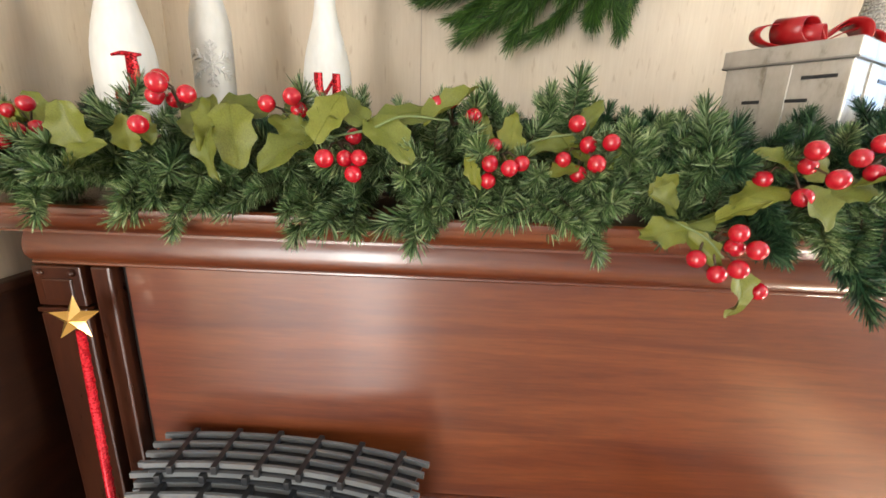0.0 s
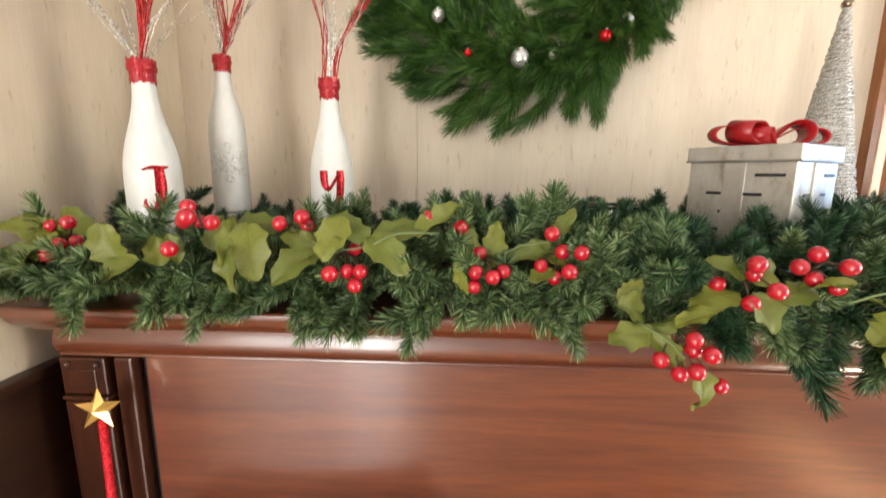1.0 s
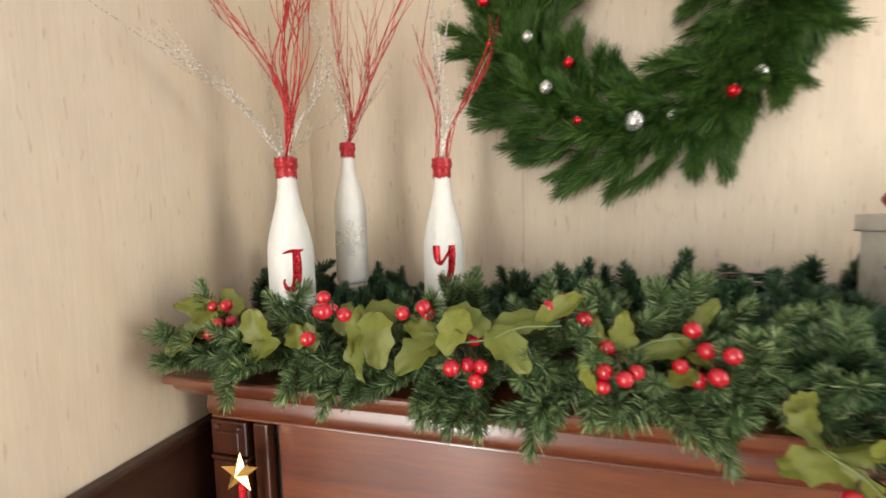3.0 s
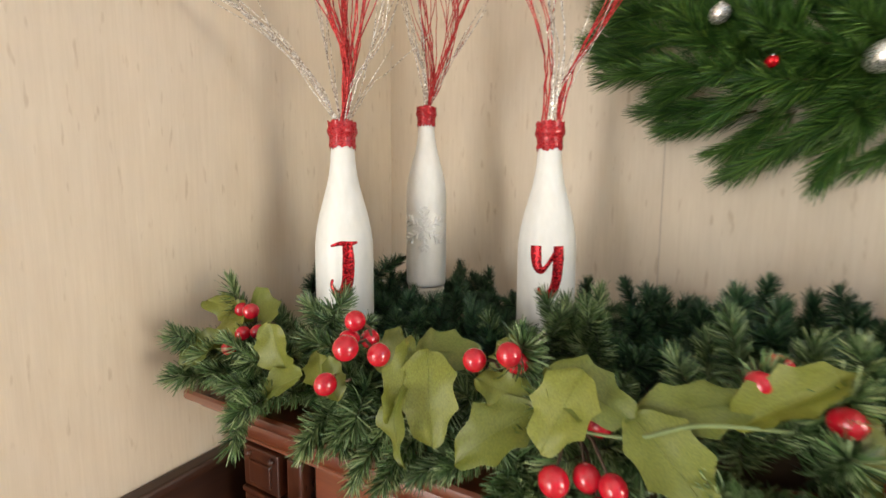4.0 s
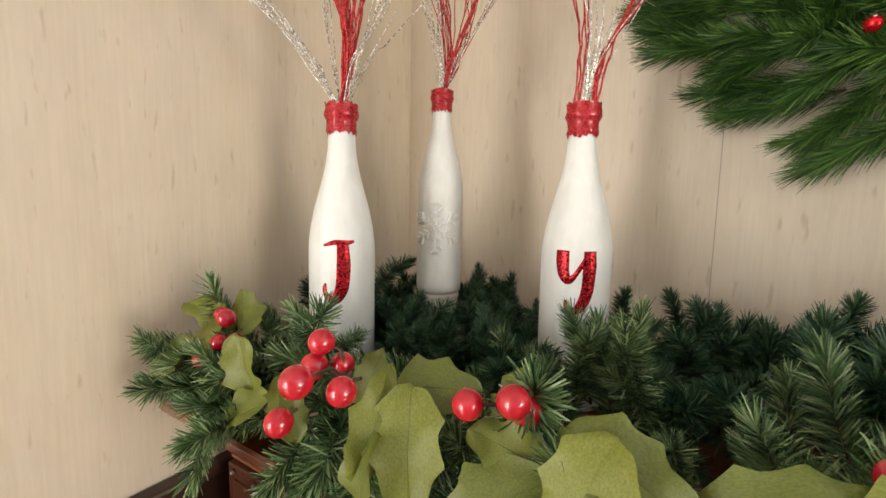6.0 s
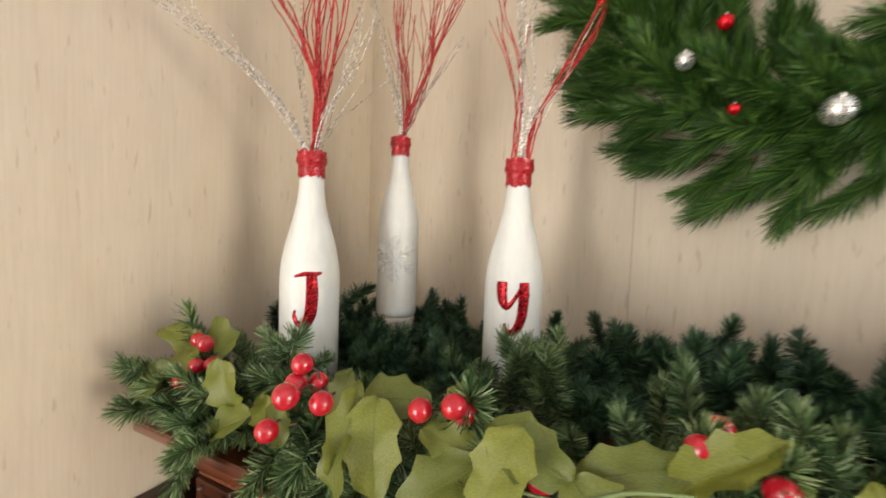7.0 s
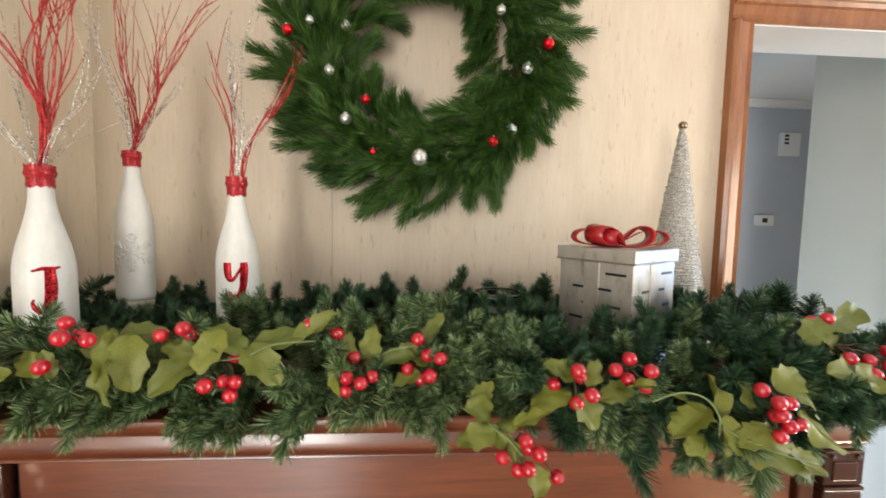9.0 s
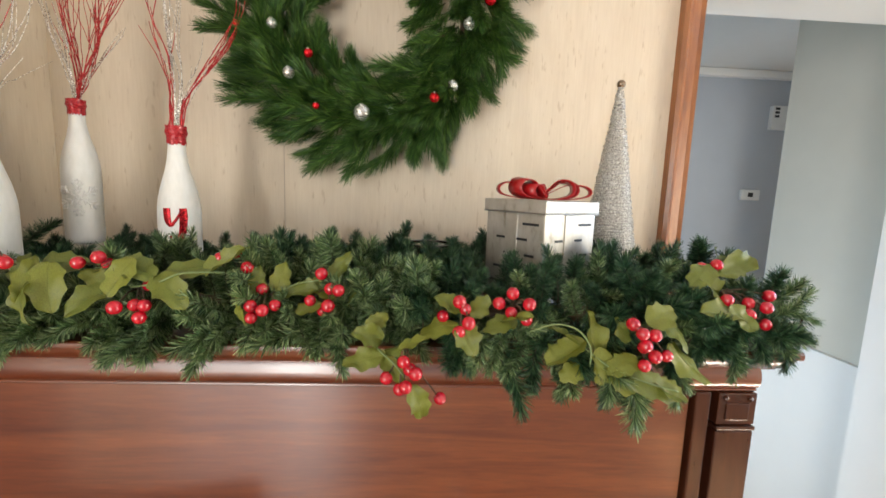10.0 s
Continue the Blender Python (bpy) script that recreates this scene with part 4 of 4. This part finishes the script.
part("core_wire", core_bm, STEM, garland, "", True)


def leaf_mesh(seed):
    """A holly leaf in cloth: it runs along +x with its face to +z, one metre long and one wide."""
    rnd = random.Random(seed)
    V, F = [], []
    nu, nv = 33, 8
    curl, fold, wave = rnd.uniform(-0.35, 0.75), rnd.uniform(-0.18, 0.42), rnd.uniform(0.03, 0.08)
    ph, lobes = rnd.uniform(0, 6), rnd.choice((3.0, 3.5, 4.0))
    twist = rnd.uniform(-0.35, 0.35)
    for i in range(nu):
        u = i / (nu - 1)
        body = math.sin(math.pi * u ** 0.82) ** 0.62
        for j in range(nv + 1):
            v = j / nv * 2 - 1
            lobe = abs(((u * lobes + (0.15 if v > 0 else 0.4)) % 1) - 0.5) * 2
            w = 0.5 * body * (0.80 + 0.24 * lobe ** 1.7) + 0.008
            y = v * w
            z = fold * abs(y) - curl * (u - 0.25) ** 2 + wave * abs(v) ** 1.5 * math.sin(u * 11 + ph + (2.2 if v > 0 else 0)) + twist * y * (u - 0.4) + 0.010 * math.sin(11 * u + 6 * v + ph)
            V.append((u + 0.05 * (lobe - 0.5) * abs(v), y, z))
    for i in range(nu - 1):
        for j in range(nv):
            a = i * (nv + 1) + j
            F.append((a, a + nv + 1, a + nv + 2, a + 1))
    b = len(V)
    for i in range(nu):
        u = i / (nu - 1)
        c = V[i * (nv + 1) + nv // 2]
        V += [(c[0], 0.012 * (1 - u) + 0.002, c[2] + 0.002), (c[0], 0, c[2] + 0.012), (c[0], -0.012 * (1 - u) - 0.002, c[2] + 0.002)]
    for i in range(nu - 1):
        for j in range(2):
            a = b + i * 3 + j
            F.append((a, a + 1, a + 4, a + 3))
    me = from_lists("leaf", V, F)
    me.materials.append(LEAF)
    for p in me.polygons:
        p.use_smooth = True
    return me


LEAVES = [leaf_mesh(300 + i) for i in range(14)]
bm = bmesh.new()
bmesh.ops.create_uvsphere(bm, u_segments=22, v_segments=14, radius=0.0079)
for v in bm.verts:
    if v.co.z < -0.0070:
        v.co.z += 0.0012
BERRY_ME = bpy.data.meshes.new("berry")
bm.to_mesh(BERRY_ME)
bm.free()
BERRY_ME.materials.append(BERRY)
for p in BERRY_ME.polygons:
    p.use_smooth = True


def spray(root, berries, leaves=(), vine=None):
    """A wire spray: a stem to each berry, and holly leaves by (base, tip, width, roll)."""
    root = Vector(root)
    origin = Matrix.Translation(garland.location).inverted()
    bm = bmesh.new()
    stems = []
    for p in berries:
        p = Vector(p)
        mid = (root + p) / 2 + Vector((0, 0.004, 0.006))
        stems.append((p, tube([root, mid, p], [0.0014, 0.0011, 0.0009], 5)))
    if vine:
        tube([tuple(q) for q in smooth_path(vine, 6)], 0.0011, 6, bm)
    if not bm.verts:
        tube([root, root + Vector((0.01, 0, 0.004))], 0.0012, 5, bm)
    bmesh.ops.translate(bm, vec=-garland.location, verts=bm.verts[:])
    sp = part("berry_spray", bm, GREEN_STEM if vine else STEM, garland, "wire spray of red berries and olive holly leaves", True)
    for p, stem_bm in stems:
        bmesh.ops.translate(stem_bm, vec=-garland.location, verts=stem_bm.verts[:])
        part("stem", stem_bm, STEM, sp, "", True)
    for p in berries:
        o = new("berry", BERRY_ME)
        o.parent = sp
        o.matrix_local = origin @ aim(p, Vector(p) - root + Vector((0, 0, 0.001)), rnd.uniform(0, 6), rnd.uniform(0.93, 1.07))
    for base, tip, width, roll in leaves:
        base, tip = Vector(base), Vector(tip)
        d = tip - base
        ln = d.length
        d.normalize()
        n = Vector((0.0, -0.72, 0.69))
        n = (n - d * n.dot(d)).normalized()
        n = Matrix.Rotation(radians(roll), 3, d) @ n
        o = new("leaf", LEAVES[rnd.randrange(len(LEAVES))])
        o.parent = sp
        m = Matrix((d, n.cross(d), n)).transposed().to_4x4()
        o.matrix_local = origin @ Matrix.Translation(base) @ m @ Matrix.Diagonal((ln, width * 0.86, ln, 1))
    return sp


# far left, by the side wall
spray((-0.495, 0.365, 1.378), [(-0.512, 0.361, 1.393), (-0.473, 0.343, 1.400), (-0.490, 0.345, 1.374), (-0.473, 0.350, 1.377), (-0.488, 0.328, 1.364), (-0.505, 0.340, 1.362)],
      [((-0.49, 0.345, 1.379), (-0.566, 0.335, 1.362), 0.062, 8), ((-0.495, 0.362, 1.386), (-0.574, 0.366, 1.394), 0.040, -30), ((-0.482, 0.362, 1.378), (-0.512, 0.385, 1.410), 0.048, 10), ((-0.504, 0.335, 1.372), (-0.540, 0.312, 1.336), 0.050, 0)])
spray((-0.375, 0.325, 1.365), [],
      [((-0.400, 0.322, 1.358), (-0.416, 0.316, 1.403), 0.050, -15), ((-0.373, 0.315, 1.364), (-0.418, 0.298, 1.340), 0.042, 10), ((-0.350, 0.315, 1.358), (-0.345, 0.305, 1.392), 0.030, 40)])
# under the first bottle
spray((-0.295, 0.315, 1.398), [(-0.304, 0.303, 1.423), (-0.284, 0.270, 1.416), (-0.270, 0.286, 1.409), (-0.302, 0.317, 1.406), (-0.309, 0.302, 1.408)], [((-0.300, 0.33, 1.372), (-0.290, 0.335, 1.412), 0.034, 20)])
spray((-0.325, 0.31, 1.37), [(-0.311, 0.279, 1.383)], [((-0.311, 0.290, 1.366), (-0.326, 0.298, 1.394), 0.022, 30)])
spray((-0.255, 0.32, 1.37), [], [((-0.262, 0.288, 1.360), (-0.262, 0.318, 1.414), 0.036, 55), ((-0.270, 0.325, 1.396), (-0.222, 0.330, 1.410), 0.046, 5), ((-0.254, 0.322, 1.404), (-0.236, 0.292, 1.352), 0.052, -8), ((-0.262, 0.300, 1.385), (-0.258, 0.272, 1.345), 0.034, 25)])
# middle left
spray((-0.20, 0.34, 1.385), [(-0.216, 0.318, 1.405), (-0.193, 0.320, 1.412), (-0.193, 0.336, 1.401)], [((-0.208, 0.350, 1.368), (-0.203, 0.352, 1.414), 0.036, 10)])
spray((-0.155, 0.33, 1.372), [(-0.155, 0.287, 1.359), (-0.140, 0.299, 1.359), (-0.126, 0.295, 1.360), (-0.131, 0.292, 1.346)],
      [((-0.176, 0.325, 1.377), (-0.218, 0.288, 1.354), 0.048, 5), ((-0.178, 0.330, 1.378), (-0.217, 0.322, 1.390), 0.036, -10)])
spray((-0.145, 0.325, 1.385), [(-0.138, 0.325, 1.378)],
      [((-0.146, 0.312, 1.414), (-0.163, 0.285, 1.374), 0.044, 0), ((-0.168, 0.314, 1.410), (-0.120, 0.312, 1.390), 0.046, -8), ((-0.120, 0.318, 1.388), (-0.060, 0.327, 1.414), 0.038, 5), ((-0.121, 0.312, 1.394), (-0.078, 0.288, 1.364), 0.046, -5), ((-0.072, 0.330, 1.392), (-0.020, 0.346, 1.423), 0.034, -12)],
      [(-0.151, 0.31, 1.378), (-0.118, 0.305, 1.385), (-0.089, 0.31, 1.397), (-0.048, 0.33, 1.395)])
spray((-0.045, 0.37, 1.392), [(-0.060, 0.345, 1.411), (-0.049, 0.366, 1.415), (-0.025, 0.342, 1.400)])
# middle
spray((0.0, 0.34, 1.365), [(-0.009, 0.309, 1.358), (0.008, 0.301, 1.355), (0.020, 0.311, 1.359), (-0.010, 0.312, 1.342), (-0.004, 0.335, 1.373)],
      [((-0.013, 0.332, 1.358), (-0.011, 0.346, 1.404), 0.028, 25), ((0.009, 0.342, 1.356), (0.018, 0.356, 1.408), 0.034, 15), ((-0.030, 0.320, 1.366), (-0.020, 0.305, 1.335), 0.022, 50)])
spray((0.082, 0.345, 1.372), [(0.072, 0.333, 1.396), (0.084, 0.331, 1.377), (0.098, 0.310, 1.380), (0.060, 0.323, 1.363), (0.086, 0.306, 1.361), (0.076, 0.325, 1.350)],
      [((0.068, 0.338, 1.374), (0.020, 0.332, 1.366), 0.036, 15), ((0.074, 0.328, 1.358), (0.045, 0.312, 1.347), 0.026, 0), ((0.088, 0.338, 1.362), (0.052, 0.346, 1.388), 0.034, 8), ((0.078, 0.350, 1.385), (0.102, 0.372, 1.418), 0.026, 30), ((0.090, 0.345, 1.350), (0.112, 0.330, 1.378), 0.034, 20)],
      [(0.022, 0.335, 1.373), (0.041, 0.34, 1.381), (0.073, 0.34, 1.387)])
# hanging over the edge
spray((0.180, 0.272, 1.302), [(0.183, 0.246, 1.315), (0.190, 0.258, 1.301), (0.197, 0.242, 1.303), (0.186, 0.242, 1.287), (0.163, 0.261, 1.289), (0.179, 0.256, 1.278), (0.227, 0.272, 1.259)],
      [((0.160, 0.277, 1.312), (0.112, 0.263, 1.302), 0.036, 0), ((0.156, 0.285, 1.310), (0.194, 0.270, 1.328), 0.024, -25), ((0.176, 0.268, 1.321), (0.210, 0.256, 1.342), 0.026, -30), ((0.158, 0.278, 1.308), (0.185, 0.260, 1.282), 0.026, 20), ((0.193, 0.252, 1.284), (0.214, 0.256, 1.234), 0.034, 0), ((0.156, 0.292, 1.326), (0.122, 0.270, 1.340), 0.036, -20), ((0.134, 0.295, 1.334), (0.160, 0.302, 1.354), 0.028, 20)],
      [(0.145, 0.29, 1.318), (0.157, 0.275, 1.313), (0.17, 0.265, 1.306), (0.184, 0.26, 1.291)])
# right of the middle
spray((0.255, 0.305, 1.362), [(0.229, 0.300, 1.353), (0.246, 0.272, 1.379), (0.255, 0.288, 1.366), (0.256, 0.257, 1.358), (0.247, 0.275, 1.341)],
      [((0.249, 0.292, 1.360), (0.221, 0.302, 1.382), 0.034, 15), ((0.247, 0.290, 1.346), (0.199, 0.286, 1.342), 0.040, 20), ((0.247, 0.280, 1.348), (0.266, 0.260, 1.319), 0.042, -5), ((0.262, 0.296, 1.356), (0.290, 0.302, 1.378), 0.032, 30)])
spray((0.318, 0.305, 1.368), [(0.296, 0.288, 1.374), (0.313, 0.291, 1.386), (0.330, 0.275, 1.377), (0.330, 0.284, 1.355), (0.312, 0.290, 1.362)],
      [((0.300, 0.292, 1.350), (0.334, 0.270, 1.364), 0.022, -35), ((0.322, 0.298, 1.352), (0.278, 0.282, 1.344), 0.034, 10)])
# right
spray((0.40, 0.29, 1.34), [], [((0.404, 0.282, 1.330), (0.356, 0.268, 1.299), 0.044, 30), ((0.420, 0.282, 1.306), (0.407, 0.286, 1.369), 0.044, 20), ((0.400, 0.284, 1.318), (0.366, 0.288, 1.352), 0.026, 55), ((0.400, 0.275, 1.30), (0.372, 0.262, 1.292), 0.034, 0), ((0.420, 0.272, 1.327), (0.426, 0.258, 1.282), 0.036, -10)],
      [(0.331, 0.27, 1.345), (0.36, 0.266, 1.356), (0.387, 0.264, 1.35), (0.403, 0.262, 1.329), (0.404, 0.262, 1.305)])
spray((0.475, 0.28, 1.345), [(0.456, 0.269, 1.357), (0.456, 0.246, 1.353), (0.475, 0.253, 1.349), (0.468, 0.262, 1.331), (0.464, 0.250, 1.313), (0.479, 0.255, 1.322), (0.495, 0.259, 1.322), (0.462, 0.248, 1.338)],
      [((0.462, 0.284, 1.330), (0.440, 0.290, 1.358), 0.038, 10), ((0.476, 0.274, 1.356), (0.514, 0.280, 1.376), 0.044, 5), ((0.497, 0.274, 1.358), (0.538, 0.266, 1.330), 0.036, -15), ((0.503, 0.268, 1.334), (0.550, 0.265, 1.284), 0.040, -5)])
spray((0.43, 0.27, 1.31), [], [((0.437, 0.258, 1.299), (0.517, 0.240, 1.278), 0.040, 12), ((0.411, 0.268, 1.318), (0.460, 0.250, 1.279), 0.040, 0), ((0.461, 0.262, 1.318), (0.421, 0.250, 1.305), 0.038, 15), ((0.480, 0.256, 1.292), (0.515, 0.25, 1.266), 0.032, -10)],
      [(0.40, 0.275, 1.325), (0.43, 0.26, 1.305), (0.47, 0.25, 1.292), (0.505, 0.245, 1.284)])
# the far right end
spray((0.61, 0.335, 1.385), [(0.607, 0.345, 1.420), (0.590, 0.350, 1.415), (0.593, 0.300, 1.382), (0.630, 0.310, 1.376), (0.621, 0.295, 1.364), (0.666, 0.320, 1.384), (0.647, 0.300, 1.373), (0.653, 0.305, 1.349)],
      [((0.612, 0.296, 1.362), (0.552, 0.276, 1.380), 0.048, 15), ((0.592, 0.292, 1.378), (0.617, 0.280, 1.347), 0.036, 0), ((0.606, 0.345, 1.410), (0.672, 0.368, 1.428), 0.046, 25), ((0.597, 0.342, 1.421), (0.560, 0.322, 1.395), 0.042, 5), ((0.606, 0.334, 1.380), (0.578, 0.332, 1.410), 0.042, 0), ((0.628, 0.352, 1.404), (0.608, 0.362, 1.442), 0.036, 15)])

# ---------------------------------------------------------------- the wreath
WC = Vector((0.082, 0.735, 1.872))
wreath = thing("wreath", WC, "round green artificial pine wreath with small baubles on the wall", "wreath")
WREATH_SET = branch_set(10, WREATH_NEEDLES, 400, length=lambda i: 0.07 + 0.005 * i, n=560, needle=0.043, width=0.0010, droop=0.4, flare=0.58)
ring = tube([(0.205 * math.cos(2 * math.pi * i / 40), 0.02, 0.205 * math.sin(2 * math.pi * i / 40)) for i in range(41)], 0.016, 6)
part("wire_ring", ring, STEM, wreath, "", True)
rnd = random.Random(42)
for i in range(265):
    a = 2 * math.pi * i / 265 + rnd.uniform(-0.02, 0.02)
    lane = i % 5
    radial = Vector((math.cos(a), 0, math.sin(a)))
    tang = Vector((math.sin(a), 0, -math.cos(a)))
    r = (0.168, 0.194, 0.225, 0.252, 0.207)[lane] + rnd.uniform(-0.015, 0.015)
    sway = (-0.45, 0.0, 0.35, 0.75, 0.1)[lane] + rnd.uniform(-0.3, 0.3)
    way = tang * rnd.uniform(0.5, 1.0) + radial * sway * 1.2 + Vector((0, (-0.15, -0.45, -0.5, -0.05, -0.7)[lane] + rnd.uniform(-0.2, 0.2), 0))
    base = radial * r + Vector((0, rnd.uniform(-0.02, 0.02), 0)) - tang * 0.03
    o = new("branch", rnd.choice(WREATH_SET))
    o.parent = wreath
    o.matrix_local = aim(base, way.normalized(), rnd.uniform(0, 6.28), rnd.uniform(0.74, 0.98))


for a, sway, r in ((196, 0.2, 0.225), (206, 0.5, 0.235), (216, 0.2, 0.24), (232, 0.35, 0.24), (255, 0.3, 0.235), (296, 1.2, 0.225), (300, 1.0, 0.225), (318, 0.3, 0.235), (172, 0.4, 0.23), (150, 0.3, 0.23)):
    a = radians(a)
    radial, tang = Vector((math.cos(a), 0, math.sin(a))), Vector((math.sin(a), 0, -math.cos(a)))
    o = new("branch", rnd.choice(WREATH_SET))
    o.parent = wreath
    o.matrix_local = aim(radial * r, (radial * (0.6 + sway) + tang * 0.7).normalized(), rnd.uniform(0, 6.28), 0.85)


def bauble(x, y, z, r, material, label):
    bm = bmesh.new()
    bmesh.ops.create_uvsphere(bm, u_segments=20, v_segments=14, radius=r)
    o = part("bauble", bm, material, wreath, label, True)
    o.location = Vector((x, y, z)) - WC
    cap = lathe([(0, r * 0.9), (r * 0.22, r * 0.9), (r * 0.22, r * 1.12), (0, r * 1.12)], 10)
    c = part("cap", cap, SILVER, o, "", True)
    c.rotation_euler = (radians(40), 0, 0)


bauble(-0.167, 0.672, 1.814, 0.008, RED_FOIL, "small shiny red bauble")
bauble(-0.101, 0.672, 1.819, 0.01, SILVER, "small silver bauble")
bauble(-0.070, 0.672, 1.729, 0.0115, SILVER, "small silver bauble")
bauble(-0.032, 0.672, 1.767, 0.009, RED_FOIL, "small shiny red bauble")
bauble(0.073, 0.672, 1.659, 0.0165, SILVER, "small silver bauble")
bauble(-0.018, 0.672, 1.668, 0.007, RED_FOIL, "small shiny red bauble")
bauble(0.253, 0.672, 1.718, 0.0115, SILVER, "small silver bauble")
bauble(0.218, 0.672, 1.695, 0.0105, RED_FOIL, "small shiny red bauble")
bauble(0.322, 0.672, 1.886, 0.0115, RED_FOIL, "small shiny red bauble")
bauble(0.282, 0.672, 1.838, 0.0115, SILVER, "small silver bauble")
bauble(0.131, 0.672, 1.664, 0.008, SILVER, "small silver bauble")
bauble(0.226, 0.672, 1.945, 0.0095, SILVER, "small silver bauble")
bauble(-0.179, 0.672, 1.890, 0.0095, RED_FOIL, "small shiny red bauble")
bauble(-0.138, 0.672, 1.909, 0.008, SILVER, "small silver bauble")
bauble(-0.070, 0.672, 1.901, 0.0095, SILVER, "small silver bauble")

# ---------------------------------------------------------------- star wand, toy tracks, pail
wand = thing("star_wand", (-0.486, 0.352, 0), "red glitter stick topped with a golden star", "star stick")
part("stick", tube([(0, -0.022, 0.0), (0.004, -0.010, 0.6), (0.006, 0.004, 1.145)], 0.0048, 10), STICK_RED, wand, "", True)
pts = []
for i in range(900):
    u = i / 899
    a = u * 2 * math.pi * 70
    c = Vector((0.006 * u, -0.022 + 0.026 * u, 1.14 * u))
    pts.append(c + Vector((math.cos(a), math.sin(a), 0)) * 0.0049)
part("tinsel_winding", tube(pts[420:], 0.0008, 4), STICK_RED, wand, "", True)
bm = bmesh.new()
front, rear = bm.verts.new((0, -0.011, 0)), bm.verts.new((0, 0.011, 0))
rim = []
for i in range(10):
    a = radians(90 + 36 * i + 6)
    r = 0.0285 if i % 2 == 0 else 0.0118
    rim.append(bm.verts.new((r * math.cos(a), 0, r * math.sin(a))))
for i in range(10):
    bm.faces.new((front, rim[i], rim[(i + 1) % 10]))
    bm.faces.new((rear, rim[(i + 1) % 10], rim[i]))
bmesh.ops.recalc_face_normals(bm, faces=bm.faces[:])
st = part("star", bm, GOLD_STAR, wand, "faceted golden five-pointed star")
st.location = (0.008, -0.002, 1.162)
st.rotation_euler = (radians(-8), radians(6), radians(10))


def arc_bar(bm, r0, r1, z0, z1, a0, a1, n=18):
    rows = []
    for i in range(n + 1):
        a = a0 + (a1 - a0) * i / n
        rows.append([bm.verts.new((r * math.sin(a), r * math.cos(a), z)) for r, z in ((r0, z0), (r1, z0), (r1, z1), (r0, z1))])
    for a, b2 in zip(rows, rows[1:]):
        for k in range(4):
            bm.faces.new((a[k], a[(k + 1) % 4], b2[(k + 1) % 4], b2[k]))
    bm.faces.new(rows[0])
    bm.faces.new(rows[-1][::-1])


TRACK_R, TRACK_H, HALF = 0.85, 0.0125, radians(11.4)
track_grey = paint("grey_rail_plastic", (0.19, 0.205, 0.21), 0.25, 0.3)
GROUP = "stacked toy tracks"
track = thing("toy_track", (0, 0, 0), "curved black and grey plastic toy train track", "toy track", GROUP)
bm = bmesh.new()
arc_bar(bm, TRACK_R - 0.062, TRACK_R, 0.0, 0.004, -HALF, HALF)
bmesh.ops.recalc_face_normals(bm, faces=bm.faces[:])
part("roadbed", bm, DARK_PLASTIC, track)
for r in (TRACK_R - 0.057, TRACK_R - 0.040, TRACK_R - 0.023, TRACK_R - 0.006):
    bm = bmesh.new()
    arc_bar(bm, r - 0.0021, r + 0.0021, 0.0042, 0.0112, -HALF - 0.01, HALF + 0.01)
    bmesh.ops.recalc_face_normals(bm, faces=bm.faces[:])
    part("rail", bm, track_grey, track, "grey plastic rail")
tie = bpy.data.meshes.new("tie")
bm = box(bmesh.new(), -0.0036, 0.0036, -0.066, 0.0030, 0.0005, 0.0117, 0.0008)
bm.to_mesh(tie)
bm.free()
for i in range(6):
    a = -HALF + (i + 0.5) * 2 * HALF / 6
    o = link_mesh("tie", tie, DARK_PLASTIC, track, "", False)
    o.matrix_local = Matrix.Rotation(-a, 4, "Z") @ Matrix.Translation((0, TRACK_R, 0))
rnd = random.Random(9)
LEVELS = 13
for i in range(LEVELS):
    m = Matrix.Translation((-0.303 + rnd.uniform(-0.01, 0.01), 0.385 - TRACK_R - rnd.uniform(0, 0.006) - (0.020 if i < LEVELS - 2 else 0.0), STOVE_Z + 0.0005 + i * (TRACK_H + 0.0004))) @ Matrix.Rotation(radians(-4 + rnd.uniform(-1.0, 1.0)), 4, "Z")
    if i == 0:
        track.matrix_basis = m
    else:
        copy_thing(track, m)

pail = thing("pail", (0.335, 0.235, STOVE_Z + 0.0005), "small round pale grey metal pail with a flat handle", "pail")
part("pail_body", lathe([(0, 0), (0.046, 0), (0.052, 0.004), (0.060, 0.050), (0.063, 0.052), (0.063, 0.056), (0.058, 0.056), (0.056, 0.050), (0.048, 0.008), (0, 0.006)], 36), STEEL, pail, "", True)
bm = box(bmesh.new(), -0.006, 0.006, -0.0012, 0.0012, 0, 0.075, 0.001)
hd = part("handle", bm, STEEL, pail)
hd.matrix_local = Matrix.Translation((-0.055, 0.0, 0.045)) @ Matrix.Rotation(radians(-50), 4, "Y")

# ---------------------------------------------------------------- fittings on the hall wall
thermostat = thing("wall_box", (2.33, 2.3, 2.022), "white plastic box with dark slots on the hall wall", "wall box")
boxed("case", (-0.06, 0.06, -0.03, -0.0005, -0.07, 0.07), PLASTIC, thermostat, bevel=0.006)
for i in range(3):
    boxed("slot", (-0.045, -0.018, -0.0312, -0.029, 0.000 + 0.022 * i, 0.014 + 0.022 * i), DARK_PLASTIC, thermostat)
switch = thing("thermostat", (2.205, 2.3, 1.56), "small white thermostat on the grey hall wall", "thermostat")
boxed("case", (-0.06, 0.06, -0.024, -0.0005, -0.033, 0.033), PLASTIC, switch, bevel=0.008)
boxed("screen", (-0.018, 0.014, -0.0255, -0.023, -0.012, 0.014), DARK_PLASTIC, switch)
